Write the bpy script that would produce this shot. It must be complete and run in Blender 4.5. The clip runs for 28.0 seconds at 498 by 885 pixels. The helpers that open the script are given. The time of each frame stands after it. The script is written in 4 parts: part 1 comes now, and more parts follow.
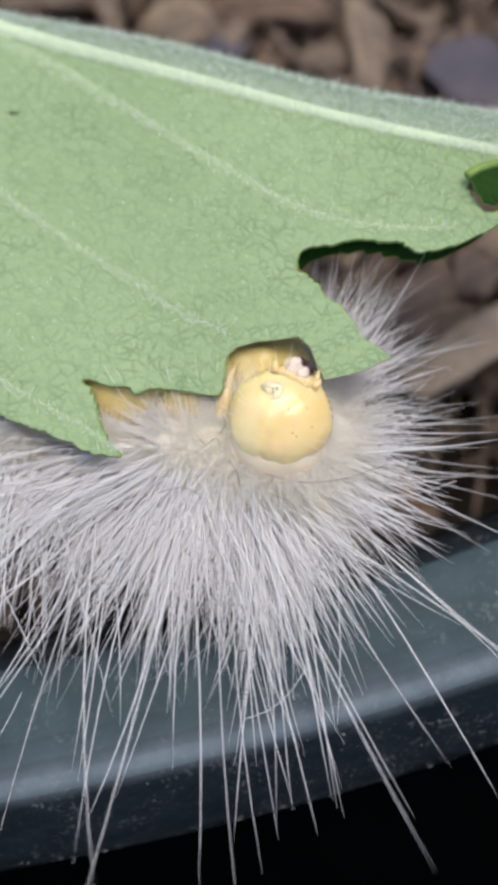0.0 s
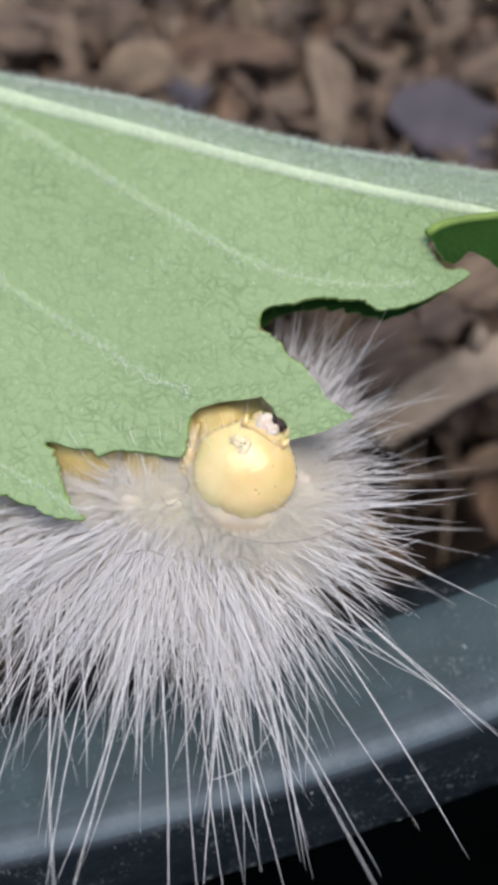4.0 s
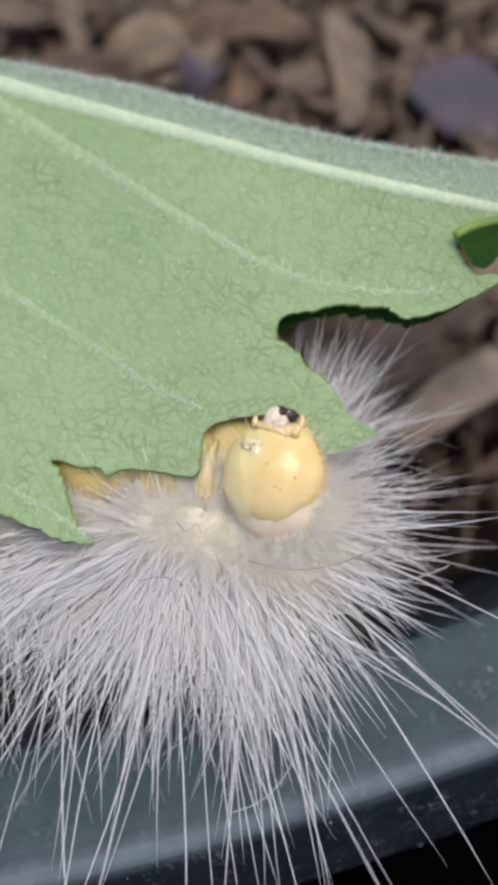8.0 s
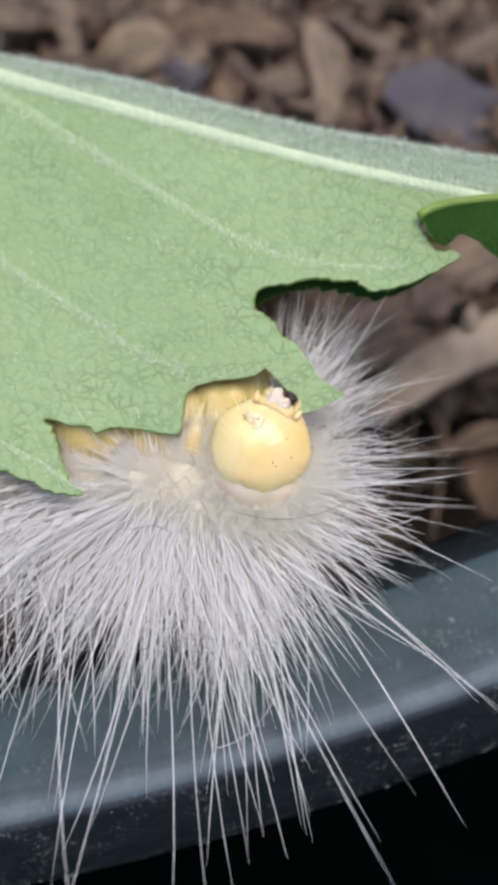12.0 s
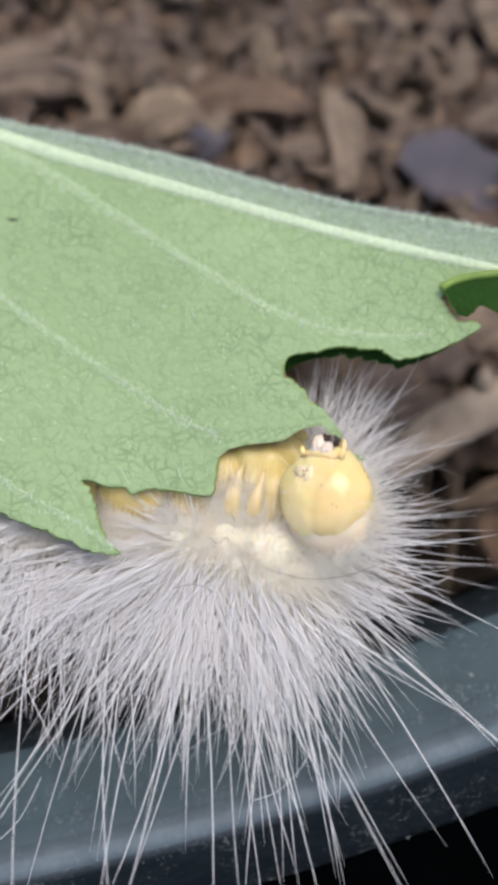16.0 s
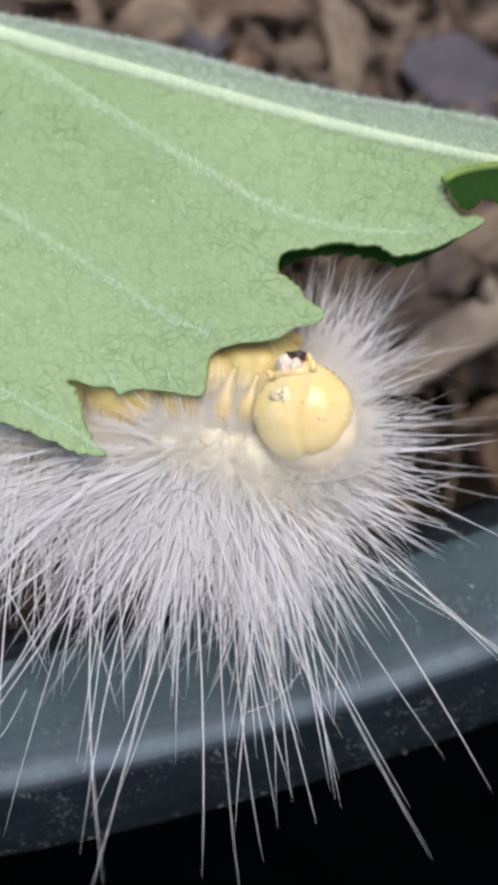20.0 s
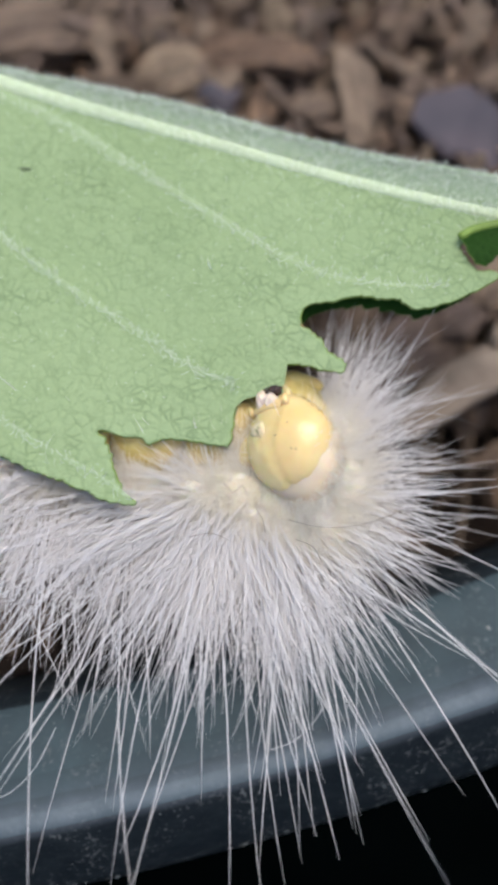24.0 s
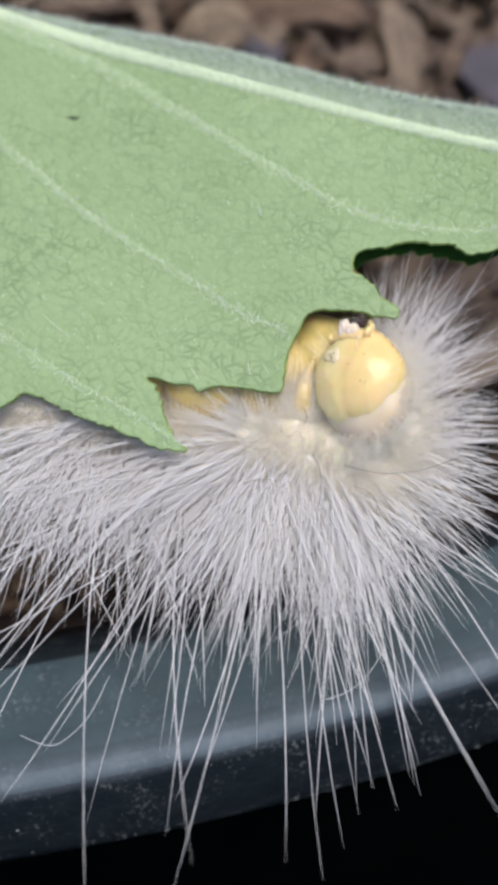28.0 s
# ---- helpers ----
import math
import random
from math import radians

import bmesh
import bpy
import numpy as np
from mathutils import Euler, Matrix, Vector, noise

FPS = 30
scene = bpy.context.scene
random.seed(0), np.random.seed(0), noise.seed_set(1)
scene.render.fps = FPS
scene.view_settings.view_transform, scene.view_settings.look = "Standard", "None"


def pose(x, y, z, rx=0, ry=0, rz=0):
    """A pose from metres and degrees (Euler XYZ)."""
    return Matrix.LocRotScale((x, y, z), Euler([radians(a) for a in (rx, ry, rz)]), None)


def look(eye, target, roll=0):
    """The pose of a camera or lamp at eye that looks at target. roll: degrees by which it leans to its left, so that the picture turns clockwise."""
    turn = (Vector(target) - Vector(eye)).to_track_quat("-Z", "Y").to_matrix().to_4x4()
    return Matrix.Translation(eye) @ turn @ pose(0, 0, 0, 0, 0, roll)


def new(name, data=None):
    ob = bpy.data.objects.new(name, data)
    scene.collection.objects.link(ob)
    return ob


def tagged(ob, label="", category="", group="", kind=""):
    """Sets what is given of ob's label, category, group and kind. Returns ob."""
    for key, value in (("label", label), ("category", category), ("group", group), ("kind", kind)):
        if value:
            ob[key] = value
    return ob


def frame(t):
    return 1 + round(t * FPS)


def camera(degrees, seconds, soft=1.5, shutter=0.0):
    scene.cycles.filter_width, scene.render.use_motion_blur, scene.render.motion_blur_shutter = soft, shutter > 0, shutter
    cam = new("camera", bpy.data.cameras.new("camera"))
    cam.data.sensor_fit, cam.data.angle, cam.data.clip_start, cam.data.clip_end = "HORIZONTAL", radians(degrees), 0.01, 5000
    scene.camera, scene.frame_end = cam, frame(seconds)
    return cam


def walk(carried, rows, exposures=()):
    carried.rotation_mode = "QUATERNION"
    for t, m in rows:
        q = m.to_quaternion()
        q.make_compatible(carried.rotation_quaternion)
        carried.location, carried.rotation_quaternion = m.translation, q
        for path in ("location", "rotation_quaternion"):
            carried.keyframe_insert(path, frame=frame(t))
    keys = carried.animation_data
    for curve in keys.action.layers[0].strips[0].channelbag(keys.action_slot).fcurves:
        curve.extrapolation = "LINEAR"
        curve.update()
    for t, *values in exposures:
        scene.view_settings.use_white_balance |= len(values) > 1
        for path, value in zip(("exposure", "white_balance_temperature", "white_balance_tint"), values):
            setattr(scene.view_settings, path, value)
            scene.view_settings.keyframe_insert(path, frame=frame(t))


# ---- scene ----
cam = camera(28.0, 28.0, soft=4.8)
cam.data.dof.use_dof = True
cam.data.dof.focus_distance = 0.0424
cam.data.dof.aperture_fstop = 36.0
PATH = [
    (0, pose(0.00044, -0.01211, 0.29145, 16.33, 1.60, 0.47)),
    (0.5, pose(0.00039, -0.01215, 0.29138, 15.80, 1.57, 0.30)),
    (1, pose(0.00094, -0.01202, 0.29161, 15.65, 1.33, 0.09)),
    (1.5, pose(0.00187, -0.01126, 0.29220, 16.35, 0.87, -0.22)),
    (2, pose(0.00215, -0.01166, 0.29236, 16.82, 0.73, -0.31)),
    (2.5, pose(0.00194, -0.01118, 0.29264, 17.07, 0.61, -0.35)),
    (3, pose(0.00128, -0.01146, 0.29270, 17.23, 0.54, -0.43)),
    (3.5, pose(0.00109, -0.01084, 0.29276, 17.19, 0.50, -0.61)),
    (5.5, pose(0.00070, -0.00684, 0.28832, 13.43, 0.63, -0.45)),
    (6, pose(0.00090, -0.00652, 0.28873, 13.93, 0.99, -0.64)),
    (6.5, pose(0.00166, -0.00731, 0.28766, 13.48, 0.61, -0.27)),
    (7, pose(0.00125, -0.00666, 0.28806, 13.28, 0.75, -0.63)),
    (7.5, pose(0.00103, -0.00700, 0.28854, 13.69, 0.90, -0.51)),
    (8, pose(0.00065, -0.00656, 0.29056, 13.83, 0.94, -0.55)),
    (8.5, pose(-0.00037, -0.00810, 0.29138, 14.39, 1.13, -0.49)),
    (9, pose(-0.00069, -0.00901, 0.29178, 14.88, 0.83, -0.21)),
    (9.5, pose(0.00071, -0.01026, 0.29153, 15.08, 0.39, -0.35)),
    (10, pose(0.00093, -0.01029, 0.29201, 15.15, 0.40, -0.42)),
    (10.5, pose(0.00117, -0.00929, 0.29227, 15.08, 0.57, -0.60)),
    (11, pose(0.00264, -0.00954, 0.29336, 15.28, 0.24, -0.76)),
    (11.5, pose(0.00174, -0.01002, 0.29305, 15.19, 0.33, -0.62)),
    (13.5, pose(0.00068, -0.01003, 0.29331, 15.47, -0.57, -0.07)),
    (14, pose(0.00072, -0.01004, 0.29374, 15.78, -0.90, -0.18)),
    (14.5, pose(0.00055, -0.00979, 0.29405, 16.61, -0.24, -0.33)),
    (15, pose(0.00048, -0.00955, 0.29426, 16.93, 0.04, -0.09)),
    (15.5, pose(-0.00063, -0.00992, 0.29431, 16.81, -0.15, -0.12)),
    (16, pose(-0.00064, -0.00910, 0.29527, 16.90, -0.33, -0.15)),
    (16.5, pose(0.00031, -0.00977, 0.29523, 17.06, -0.92, -0.44)),
    (17, pose(0.00177, -0.00984, 0.29448, 16.38, -1.07, -0.53)),
    (17.5, pose(-0.00004, -0.01003, 0.29373, 16.37, -0.94, -0.49)),
    (18, pose(0.00071, -0.01026, 0.29335, 15.56, -0.84, -0.42)),
    (18.5, pose(-0.00021, -0.01040, 0.29421, 15.32, -0.70, -0.55)),
    (19, pose(-0.00043, -0.01045, 0.29296, 15.60, -0.96, -0.36)),
    (19.5, pose(-0.00173, -0.01070, 0.29296, 15.05, -0.74, -0.12)),
    (20, pose(0.00000, -0.01144, 0.29271, 14.99, -0.00, 0.00)),
    (20.5, pose(-0.00007, -0.01130, 0.29282, 14.88, 0.86, 0.12)),
    (22.5, pose(-0.00088, -0.01041, 0.29393, 15.53, -0.52, -0.26)),
    (23, pose(-0.00080, -0.01060, 0.29385, 15.63, -0.46, -0.29)),
    (23.5, pose(-0.00069, -0.01052, 0.29404, 15.86, -0.48, -0.31)),
    (24, pose(-0.00161, -0.01052, 0.29439, 16.06, -0.56, -0.25)),
    (24.5, pose(-0.00202, -0.01081, 0.29401, 15.92, -0.46, -0.24)),
    (25, pose(-0.00311, -0.01028, 0.29416, 16.02, -0.64, -0.27)),
    (25.5, pose(-0.00242, -0.01067, 0.29437, 15.91, -0.80, -0.31)),
    (26, pose(-0.00231, -0.01053, 0.29454, 16.31, -0.64, -0.33)),
    (26.5, pose(-0.00264, -0.01080, 0.29413, 15.93, -0.61, -0.33)),
    (27, pose(-0.00294, -0.01104, 0.29376, 16.07, -0.29, -0.18)),
    (27.5, pose(-0.00191, -0.01138, 0.29342, 15.83, 0.32, -0.03)),
    (28, pose(-0.00259, -0.01236, 0.29326, 15.70, 1.09, 0.19)),
]

walk(cam, PATH, exposures=[(0.0, 0.68, 6500, 10), (3.5, 0.68, 6500, 10), (5.5, 0.55, 6500, 10), (8.5, 0.55, 6500, 10), (10.5, 0.72, 6500, 10), (20.0, 0.74, 6500, 10), (28.0, 0.68, 6500, 10)])

# ---- daylight: open shade with a broad soft sun ----
SUN_ELEVATION, SUN_AZIMUTH = 75.0, 35.0
world = bpy.data.worlds.new("sky")
scene.world = world
world.use_nodes = True
wn = world.node_tree.nodes
sky = wn.new("ShaderNodeTexSky")
sky.sky_type = "NISHITA"
sky.sun_disc = False
sky.sun_elevation = radians(SUN_ELEVATION)
sky.sun_rotation = radians(SUN_AZIMUTH)
sky.air_density, sky.dust_density, sky.ozone_density = 1.0, 3.0, 1.0
world.node_tree.links.new(sky.outputs[0], wn["Background"].inputs[0])
wn["Background"].inputs[1].default_value = 0.12
sun_data = bpy.data.lights.new("sun", "SUN")
sun_data.energy, sun_data.angle, sun_data.color = 1.5, radians(42), (1.0, 0.95, 0.88)
sun = new("sun", sun_data)
_e, _a = radians(SUN_ELEVATION), radians(SUN_AZIMUTH)
sun.matrix_world = look((math.sin(_a) * math.cos(_e) * 3, math.cos(_a) * math.cos(_e) * 3, 0.25 + math.sin(_e) * 3), (0, 0, 0.25))

# ---- the plan: a tilted working plane through the leaf, millimetres, 250 mm above the ground ----
HEIGHT = 0.25
TILT = 15.0
MM = 0.001
BASE = pose(0, 0, HEIGHT, TILT, 0, 0)
POT_X, POT_Y = -40.0, 140.0


# ---- materials ----
def material(name):
    m = bpy.data.materials.new(name)
    m.use_nodes = True
    nt = m.node_tree
    return m, nt, nt.nodes["Principled BSDF"]


def link(nt, a, b):
    nt.links.new(a, b)


def coords(nt, scale=1.0, stretch=(1, 1, 1)):
    tc = nt.nodes.new("ShaderNodeTexCoord")
    mp = nt.nodes.new("ShaderNodeMapping")
    mp.inputs["Scale"].default_value = [scale * s for s in stretch]
    link(nt, tc.outputs["Object"], mp.inputs[0])
    return mp.outputs[0]


def noise_tex(nt, vec, scale, detail=4.0, rough=0.55):
    n = nt.nodes.new("ShaderNodeTexNoise")
    n.inputs["Scale"].default_value, n.inputs["Detail"].default_value, n.inputs["Roughness"].default_value = scale, detail, rough
    link(nt, vec, n.inputs["Vector"])
    return n.outputs[0]


def ramp(nt, fac, stops):
    r = nt.nodes.new("ShaderNodeValToRGB")
    el = r.color_ramp.elements
    while len(el) < len(stops):
        el.new(0.5)
    for e, (p, c) in zip(el, stops):
        e.position, e.color = p, (*c, 1)
    link(nt, fac, r.inputs[0])
    return r.outputs[0]


def mix(nt, fac, a, b, kind="MIX"):
    n = nt.nodes.new("ShaderNodeMix")
    n.data_type, n.blend_type = "RGBA", kind
    for socket, value in ((n.inputs[0], fac), (n.inputs[6], a), (n.inputs[7], b)):
        if isinstance(value, (int, float)):
            socket.default_value = value
        elif isinstance(value, tuple):
            socket.default_value = (*value, 1)
        else:
            link(nt, value, socket)
    return n.outputs[2]


def bump(nt, bsdf, height, strength, distance):
    b = nt.nodes.new("ShaderNodeBump")
    b.inputs["Strength"].default_value, b.inputs["Distance"].default_value = strength, distance
    link(nt, height, b.inputs["Height"])
    link(nt, b.outputs[0], bsdf.inputs["Normal"])


def cells(nt, vec, scale, feature="DISTANCE_TO_EDGE"):
    v = nt.nodes.new("ShaderNodeTexVoronoi")
    v.feature = feature
    v.inputs["Scale"].default_value = scale
    link(nt, vec, v.inputs["Vector"])
    return v.outputs[0]


def translucent(nt, bsdf, colour, share):
    t = nt.nodes.new("ShaderNodeBsdfTranslucent")
    if isinstance(colour, tuple):
        t.inputs[0].default_value = (*colour, 1)
    else:
        link(nt, colour, t.inputs[0])
    m = nt.nodes.new("ShaderNodeMixShader")
    m.inputs[0].default_value = share
    link(nt, bsdf.outputs[0], m.inputs[1])
    link(nt, t.outputs[0], m.inputs[2])
    link(nt, m.outputs[0], nt.nodes["Material Output"].inputs[0])


def leaf_material(name, light, dark, net, rough, gloss=0.3, beyond=None):
    """Leaf skin with a fine net of small veins, in two sizes of mesh, and cloudy colour."""
    m, nt, b = material(name)
    vec = coords(nt, 1000)
    wob = nt.nodes.new("ShaderNodeTexNoise")
    wob.inputs["Scale"].default_value = 1.3
    wob.inputs["Detail"].default_value = 3
    link(nt, vec, wob.inputs["Vector"])
    warped = mix(nt, 0.16, vec, wob.outputs[1], "LINEAR_LIGHT")
    small = cells(nt, warped, 1.7)
    large = cells(nt, warped, 0.75)
    s = ramp(nt, small, [(0.0, (0, 0, 0)), (0.13, (1, 1, 1))])
    g = ramp(nt, large, [(0.0, (0, 0, 0)), (0.06, (1, 1, 1))])
    cloud = noise_tex(nt, vec, 0.12, 3)
    grain = noise_tex(nt, vec, 9.0, 5, 0.7)
    col = mix(nt, ramp(nt, cloud, [(0.3, (0, 0, 0)), (0.7, (1, 1, 1))]), dark, light)
    fine = mix(nt, ramp(nt, grain, [(0.35, (0, 0, 0)), (0.7, (1, 1, 1))]), col, tuple(min(1, c * 1.18) for c in light))
    col = mix(nt, 0.45, col, fine)
    patch = ramp(nt, noise_tex(nt, vec, 0.2, 2), [(0.35, (0.3, 0.3, 0.3)), (0.65, (1, 1, 1))])
    broken = ramp(nt, noise_tex(nt, vec, 1.4, 3, 0.6), [(0.40, (0.22, 0.22, 0.22)), (0.58, (1, 1, 1))])
    veil = mix(nt, mix(nt, 1.0, patch, broken, "MULTIPLY"), (1, 1, 1), mix(nt, 1.0, s, g, "MULTIPLY"))
    col = mix(nt, veil, mix(nt, 0.46, col, net), col)
    if beyond:
        # beyond the midrib, greyer with down and with shade painted in: y + 0.305 x - 15.95, in millimetres
        axis = nt.nodes.new("ShaderNodeVectorMath")
        axis.operation = "DOT_PRODUCT"
        axis.inputs[1].default_value = (0.305, 1.0, 0.0)
        link(nt, vec, axis.inputs[0])
        past = nt.nodes.new("ShaderNodeMapRange")
        past.inputs[1].default_value, past.inputs[2].default_value, past.inputs[4].default_value = 15.6, 17.4, 0.85
        link(nt, axis.outputs["Value"], past.inputs[0])
        col = mix(nt, past.outputs[0], col, beyond)
    link(nt, col, b.inputs["Base Color"])
    b.inputs["Roughness"].default_value = rough
    b.inputs["Specular IOR Level"].default_value = gloss
    puff = ramp(nt, small, [(0.0, (0, 0, 0)), (0.3, (1, 1, 1))])
    bump(nt, b, mix(nt, 0.35, mix(nt, 0.4, mix(nt, 0.5, puff, veil), cells(nt, warped, 3.6, "F1")), grain), 0.8, 0.00017)
    translucent(nt, b, col, 0.24)
    return m


def plain(name, colour, rough, spread=0.15, scale=1500, relief=0.00002, spec=0.4, trans=0.0, sss=0.0, second=None):
    """A natural surface: mottled at two sizes, with fine relief."""
    m, nt, b = material(name)
    vec = coords(nt, 1.0)
    a = noise_tex(nt, vec, scale, 5, 0.65)
    c = noise_tex(nt, vec, scale * 0.16, 3)
    lo = tuple(v * (1 - spread) for v in colour)
    hi = tuple(min(1, v * (1 + spread)) for v in (second or colour))
    col = mix(nt, 0.5, ramp(nt, a, [(0.3, lo), (0.7, hi)]), ramp(nt, c, [(0.35, lo), (0.65, hi)]))
    link(nt, col, b.inputs["Base Color"])
    b.inputs["Roughness"].default_value = rough
    b.inputs["Specular IOR Level"].default_value = spec
    if sss:
        b.inputs["Subsurface Weight"].default_value = sss
        b.inputs["Subsurface Radius"].default_value = (1.0, 0.6, 0.25)
        b.inputs["Subsurface Scale"].default_value = 0.0006
    if relief:
        bump(nt, b, a, 0.5, relief)
    if trans:
        translucent(nt, b, col, trans)
    return m


def wood_material(name, stops):
    """Weathered wood with grain along the piece, each piece with its own shade."""
    m, nt, b = material(name)
    info = nt.nodes.new("ShaderNodeObjectInfo")
    geo = nt.nodes.new("ShaderNodeNewGeometry")
    vec = coords(nt, 1000, (0.22, 3.2, 3.2))
    grain = noise_tex(nt, vec, 1.1, 6, 0.65)
    blot = noise_tex(nt, coords(nt, 1000), 0.35, 3)
    both = nt.nodes.new("ShaderNodeMath")
    both.operation = "ADD"
    link(nt, info.outputs["Random"], both.inputs[0])
    link(nt, geo.outputs["Random Per Island"], both.inputs[1])
    frac = nt.nodes.new("ShaderNodeMath")
    frac.operation = "FRACT"
    link(nt, both.outputs[0], frac.inputs[0])
    tone = ramp(nt, frac.outputs[0], stops)
    streak = noise_tex(nt, coords(nt, 1000, (0.12, 1.5, 1.5)), 0.9, 4, 0.6)
    col = mix(nt, ramp(nt, grain, [(0.34, (0, 0, 0)), (0.64, (1, 1, 1))]), mix(nt, 0.82, tone, (0.03, 0.02, 0.015)), tone)
    col = mix(nt, ramp(nt, streak, [(0.36, (0, 0, 0)), (0.6, (1, 1, 1))]), mix(nt, 0.5, col, (0.05, 0.03, 0.022)), mix(nt, 0.15, col, (0.62, 0.42, 0.28)))
    col = mix(nt, ramp(nt, blot, [(0.5, (0, 0, 0)), (0.75, (0.6, 0.6, 0.6))]), col, (0.05, 0.035, 0.03))
    link(nt, col, b.inputs["Base Color"])
    b.inputs["Roughness"].default_value = 0.85
    bump(nt, b, grain, 1.0, 0.0007)
    return m


def pot_material():
    """Black moulded plastic, scuffed and specked; dust and sky sheen painted grey-blue on level faces."""
    m, nt, b = material("black_plastic_dust_sheen")
    vec = coords(nt, 1000)
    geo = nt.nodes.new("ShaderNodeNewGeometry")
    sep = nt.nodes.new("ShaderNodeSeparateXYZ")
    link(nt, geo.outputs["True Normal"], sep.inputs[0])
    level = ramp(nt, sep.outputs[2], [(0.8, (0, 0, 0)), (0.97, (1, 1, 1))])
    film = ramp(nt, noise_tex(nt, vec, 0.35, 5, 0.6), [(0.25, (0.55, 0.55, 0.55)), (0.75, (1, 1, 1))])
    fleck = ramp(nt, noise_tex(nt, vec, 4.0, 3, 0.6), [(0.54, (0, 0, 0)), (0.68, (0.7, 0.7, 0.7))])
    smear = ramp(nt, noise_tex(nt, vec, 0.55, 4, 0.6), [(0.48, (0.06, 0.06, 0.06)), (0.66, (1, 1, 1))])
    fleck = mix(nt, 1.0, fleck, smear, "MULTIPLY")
    dust_sheen = mix(nt, 1.0, level, film, "MULTIPLY")
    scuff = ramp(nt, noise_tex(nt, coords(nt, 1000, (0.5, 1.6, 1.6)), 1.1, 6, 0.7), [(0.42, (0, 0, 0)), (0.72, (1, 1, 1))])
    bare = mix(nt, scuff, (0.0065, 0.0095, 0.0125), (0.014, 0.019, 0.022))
    # this grey-blue holds the sky's reflection on level faces as well as dust
    col = mix(nt, dust_sheen, bare, (0.046, 0.071, 0.080))
    col = mix(nt, fleck, col, (0.15, 0.16, 0.16))
    # the highlight along the rim's ridge is painted as a pale band
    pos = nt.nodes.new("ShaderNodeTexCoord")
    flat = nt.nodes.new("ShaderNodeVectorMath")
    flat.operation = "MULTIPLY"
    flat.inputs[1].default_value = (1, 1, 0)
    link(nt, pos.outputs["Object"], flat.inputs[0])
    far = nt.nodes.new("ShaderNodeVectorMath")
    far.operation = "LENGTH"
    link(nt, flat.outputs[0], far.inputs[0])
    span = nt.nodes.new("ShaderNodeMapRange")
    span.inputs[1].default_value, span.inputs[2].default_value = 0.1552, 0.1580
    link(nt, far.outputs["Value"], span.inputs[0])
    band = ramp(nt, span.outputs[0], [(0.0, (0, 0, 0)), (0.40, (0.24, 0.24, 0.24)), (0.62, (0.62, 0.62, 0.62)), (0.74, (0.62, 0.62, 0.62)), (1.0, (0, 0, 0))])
    ridge_shine = mix(nt, 1.0, band, ramp(nt, noise_tex(nt, vec, 0.8, 5, 0.7), [(0.25, (0.45, 0.45, 0.45)), (0.7, (1, 1, 1))]), "MULTIPLY")
    col = mix(nt, ridge_shine, col, (0.165, 0.195, 0.225))
    link(nt, col, b.inputs["Base Color"])
    b.inputs["Roughness"].default_value = 0.5
    b.inputs["Specular IOR Level"].default_value = 0.10
    bump(nt, b, noise_tex(nt, vec, 3.0, 4), 0.15, 0.00003)
    return m


UNDERSIDE = leaf_material("leaf_underside", (0.350, 0.470, 0.244), (0.292, 0.408, 0.196), (0.09, 0.16, 0.065), 0.55, beyond=(0.270, 0.350, 0.255))
UPPERSIDE = leaf_material("leaf_upper_side", (0.024, 0.078, 0.008), (0.012, 0.044, 0.005), (0.03, 0.09, 0.012), 0.6, 0.12)
CUT = plain("cut_leaf_rim", (0.16, 0.25, 0.045), 0.6, 0.3, 2500)
RIB = plain("pale_side_vein", (0.330, 0.440, 0.235), 0.55, 0.1, 1800, trans=0.15)
VEIN = plain("pale_vein", (0.51, 0.61, 0.40), 0.55, 0.12, 1800, trans=0.1)
FUZZ = plain("leaf_fuzz", (0.94, 0.98, 0.93), 0.5, 0.02, 900, 0, trans=0.55)
FLECK = plain("dark_fleck", (0.05, 0.07, 0.035), 0.7, 0.3, 2500)
SCAB = plain("browned_bite_rim", (0.20, 0.15, 0.05), 0.8, 0.4, 2500)
SETAE = plain("white_setae", (0.975, 0.955, 0.945), 0.35, 0.03, 600, 0, 0.5, trans=0.45)
SETAE_CREAM = plain("cream_setae", (0.995, 0.96, 0.885), 0.5, 0.01, 600, 0, 0.3, trans=0.5)
CAPSULE = plain("amber_head", (0.76, 0.60, 0.24), 0.2, 0.08, 420, 0.00003, 0.5, sss=0.6, second=(0.86, 0.73, 0.45))
_nt = CAPSULE.node_tree
_b = _nt.nodes["Principled BSDF"]
_x = _nt.nodes.new("ShaderNodeSeparateXYZ")
link(_nt, coords(_nt, 1000), _x.inputs[0])
_j = _nt.nodes.new("ShaderNodeMath")
_j.operation = "MULTIPLY_ADD"
link(_nt, noise_tex(_nt, coords(_nt, 1000), 1.3, 4, 0.6), _j.inputs[0])
_j.inputs[1].default_value = 1.3
link(_nt, _x.outputs[0], _j.inputs[2])
# one cheek is browner, with a ragged border
_m = ramp(_nt, _j.outputs[0], [(0.0, (0, 0, 0)), (1.9, (0.5, 0.5, 0.5))])
link(_nt, mix(_nt, _m, _b.inputs["Base Color"].links[0].from_socket, (0.66, 0.45, 0.16)), _b.inputs["Base Color"])
SKIN = plain("yellow_green_skin", (0.46, 0.35, 0.13), 0.5, 0.3, 700, 0.00004, 0.4, sss=0.3, second=(0.70, 0.54, 0.20))
CREAM = plain("cream_skin", (0.77, 0.72, 0.59), 0.95, 0.06, 900, 0.00003, 0.02, sss=0.5)
PEACH = plain("peach_skin", (0.66, 0.545, 0.40), 0.5, 0.10, 700, 0.00004, 0.3, sss=0.6)
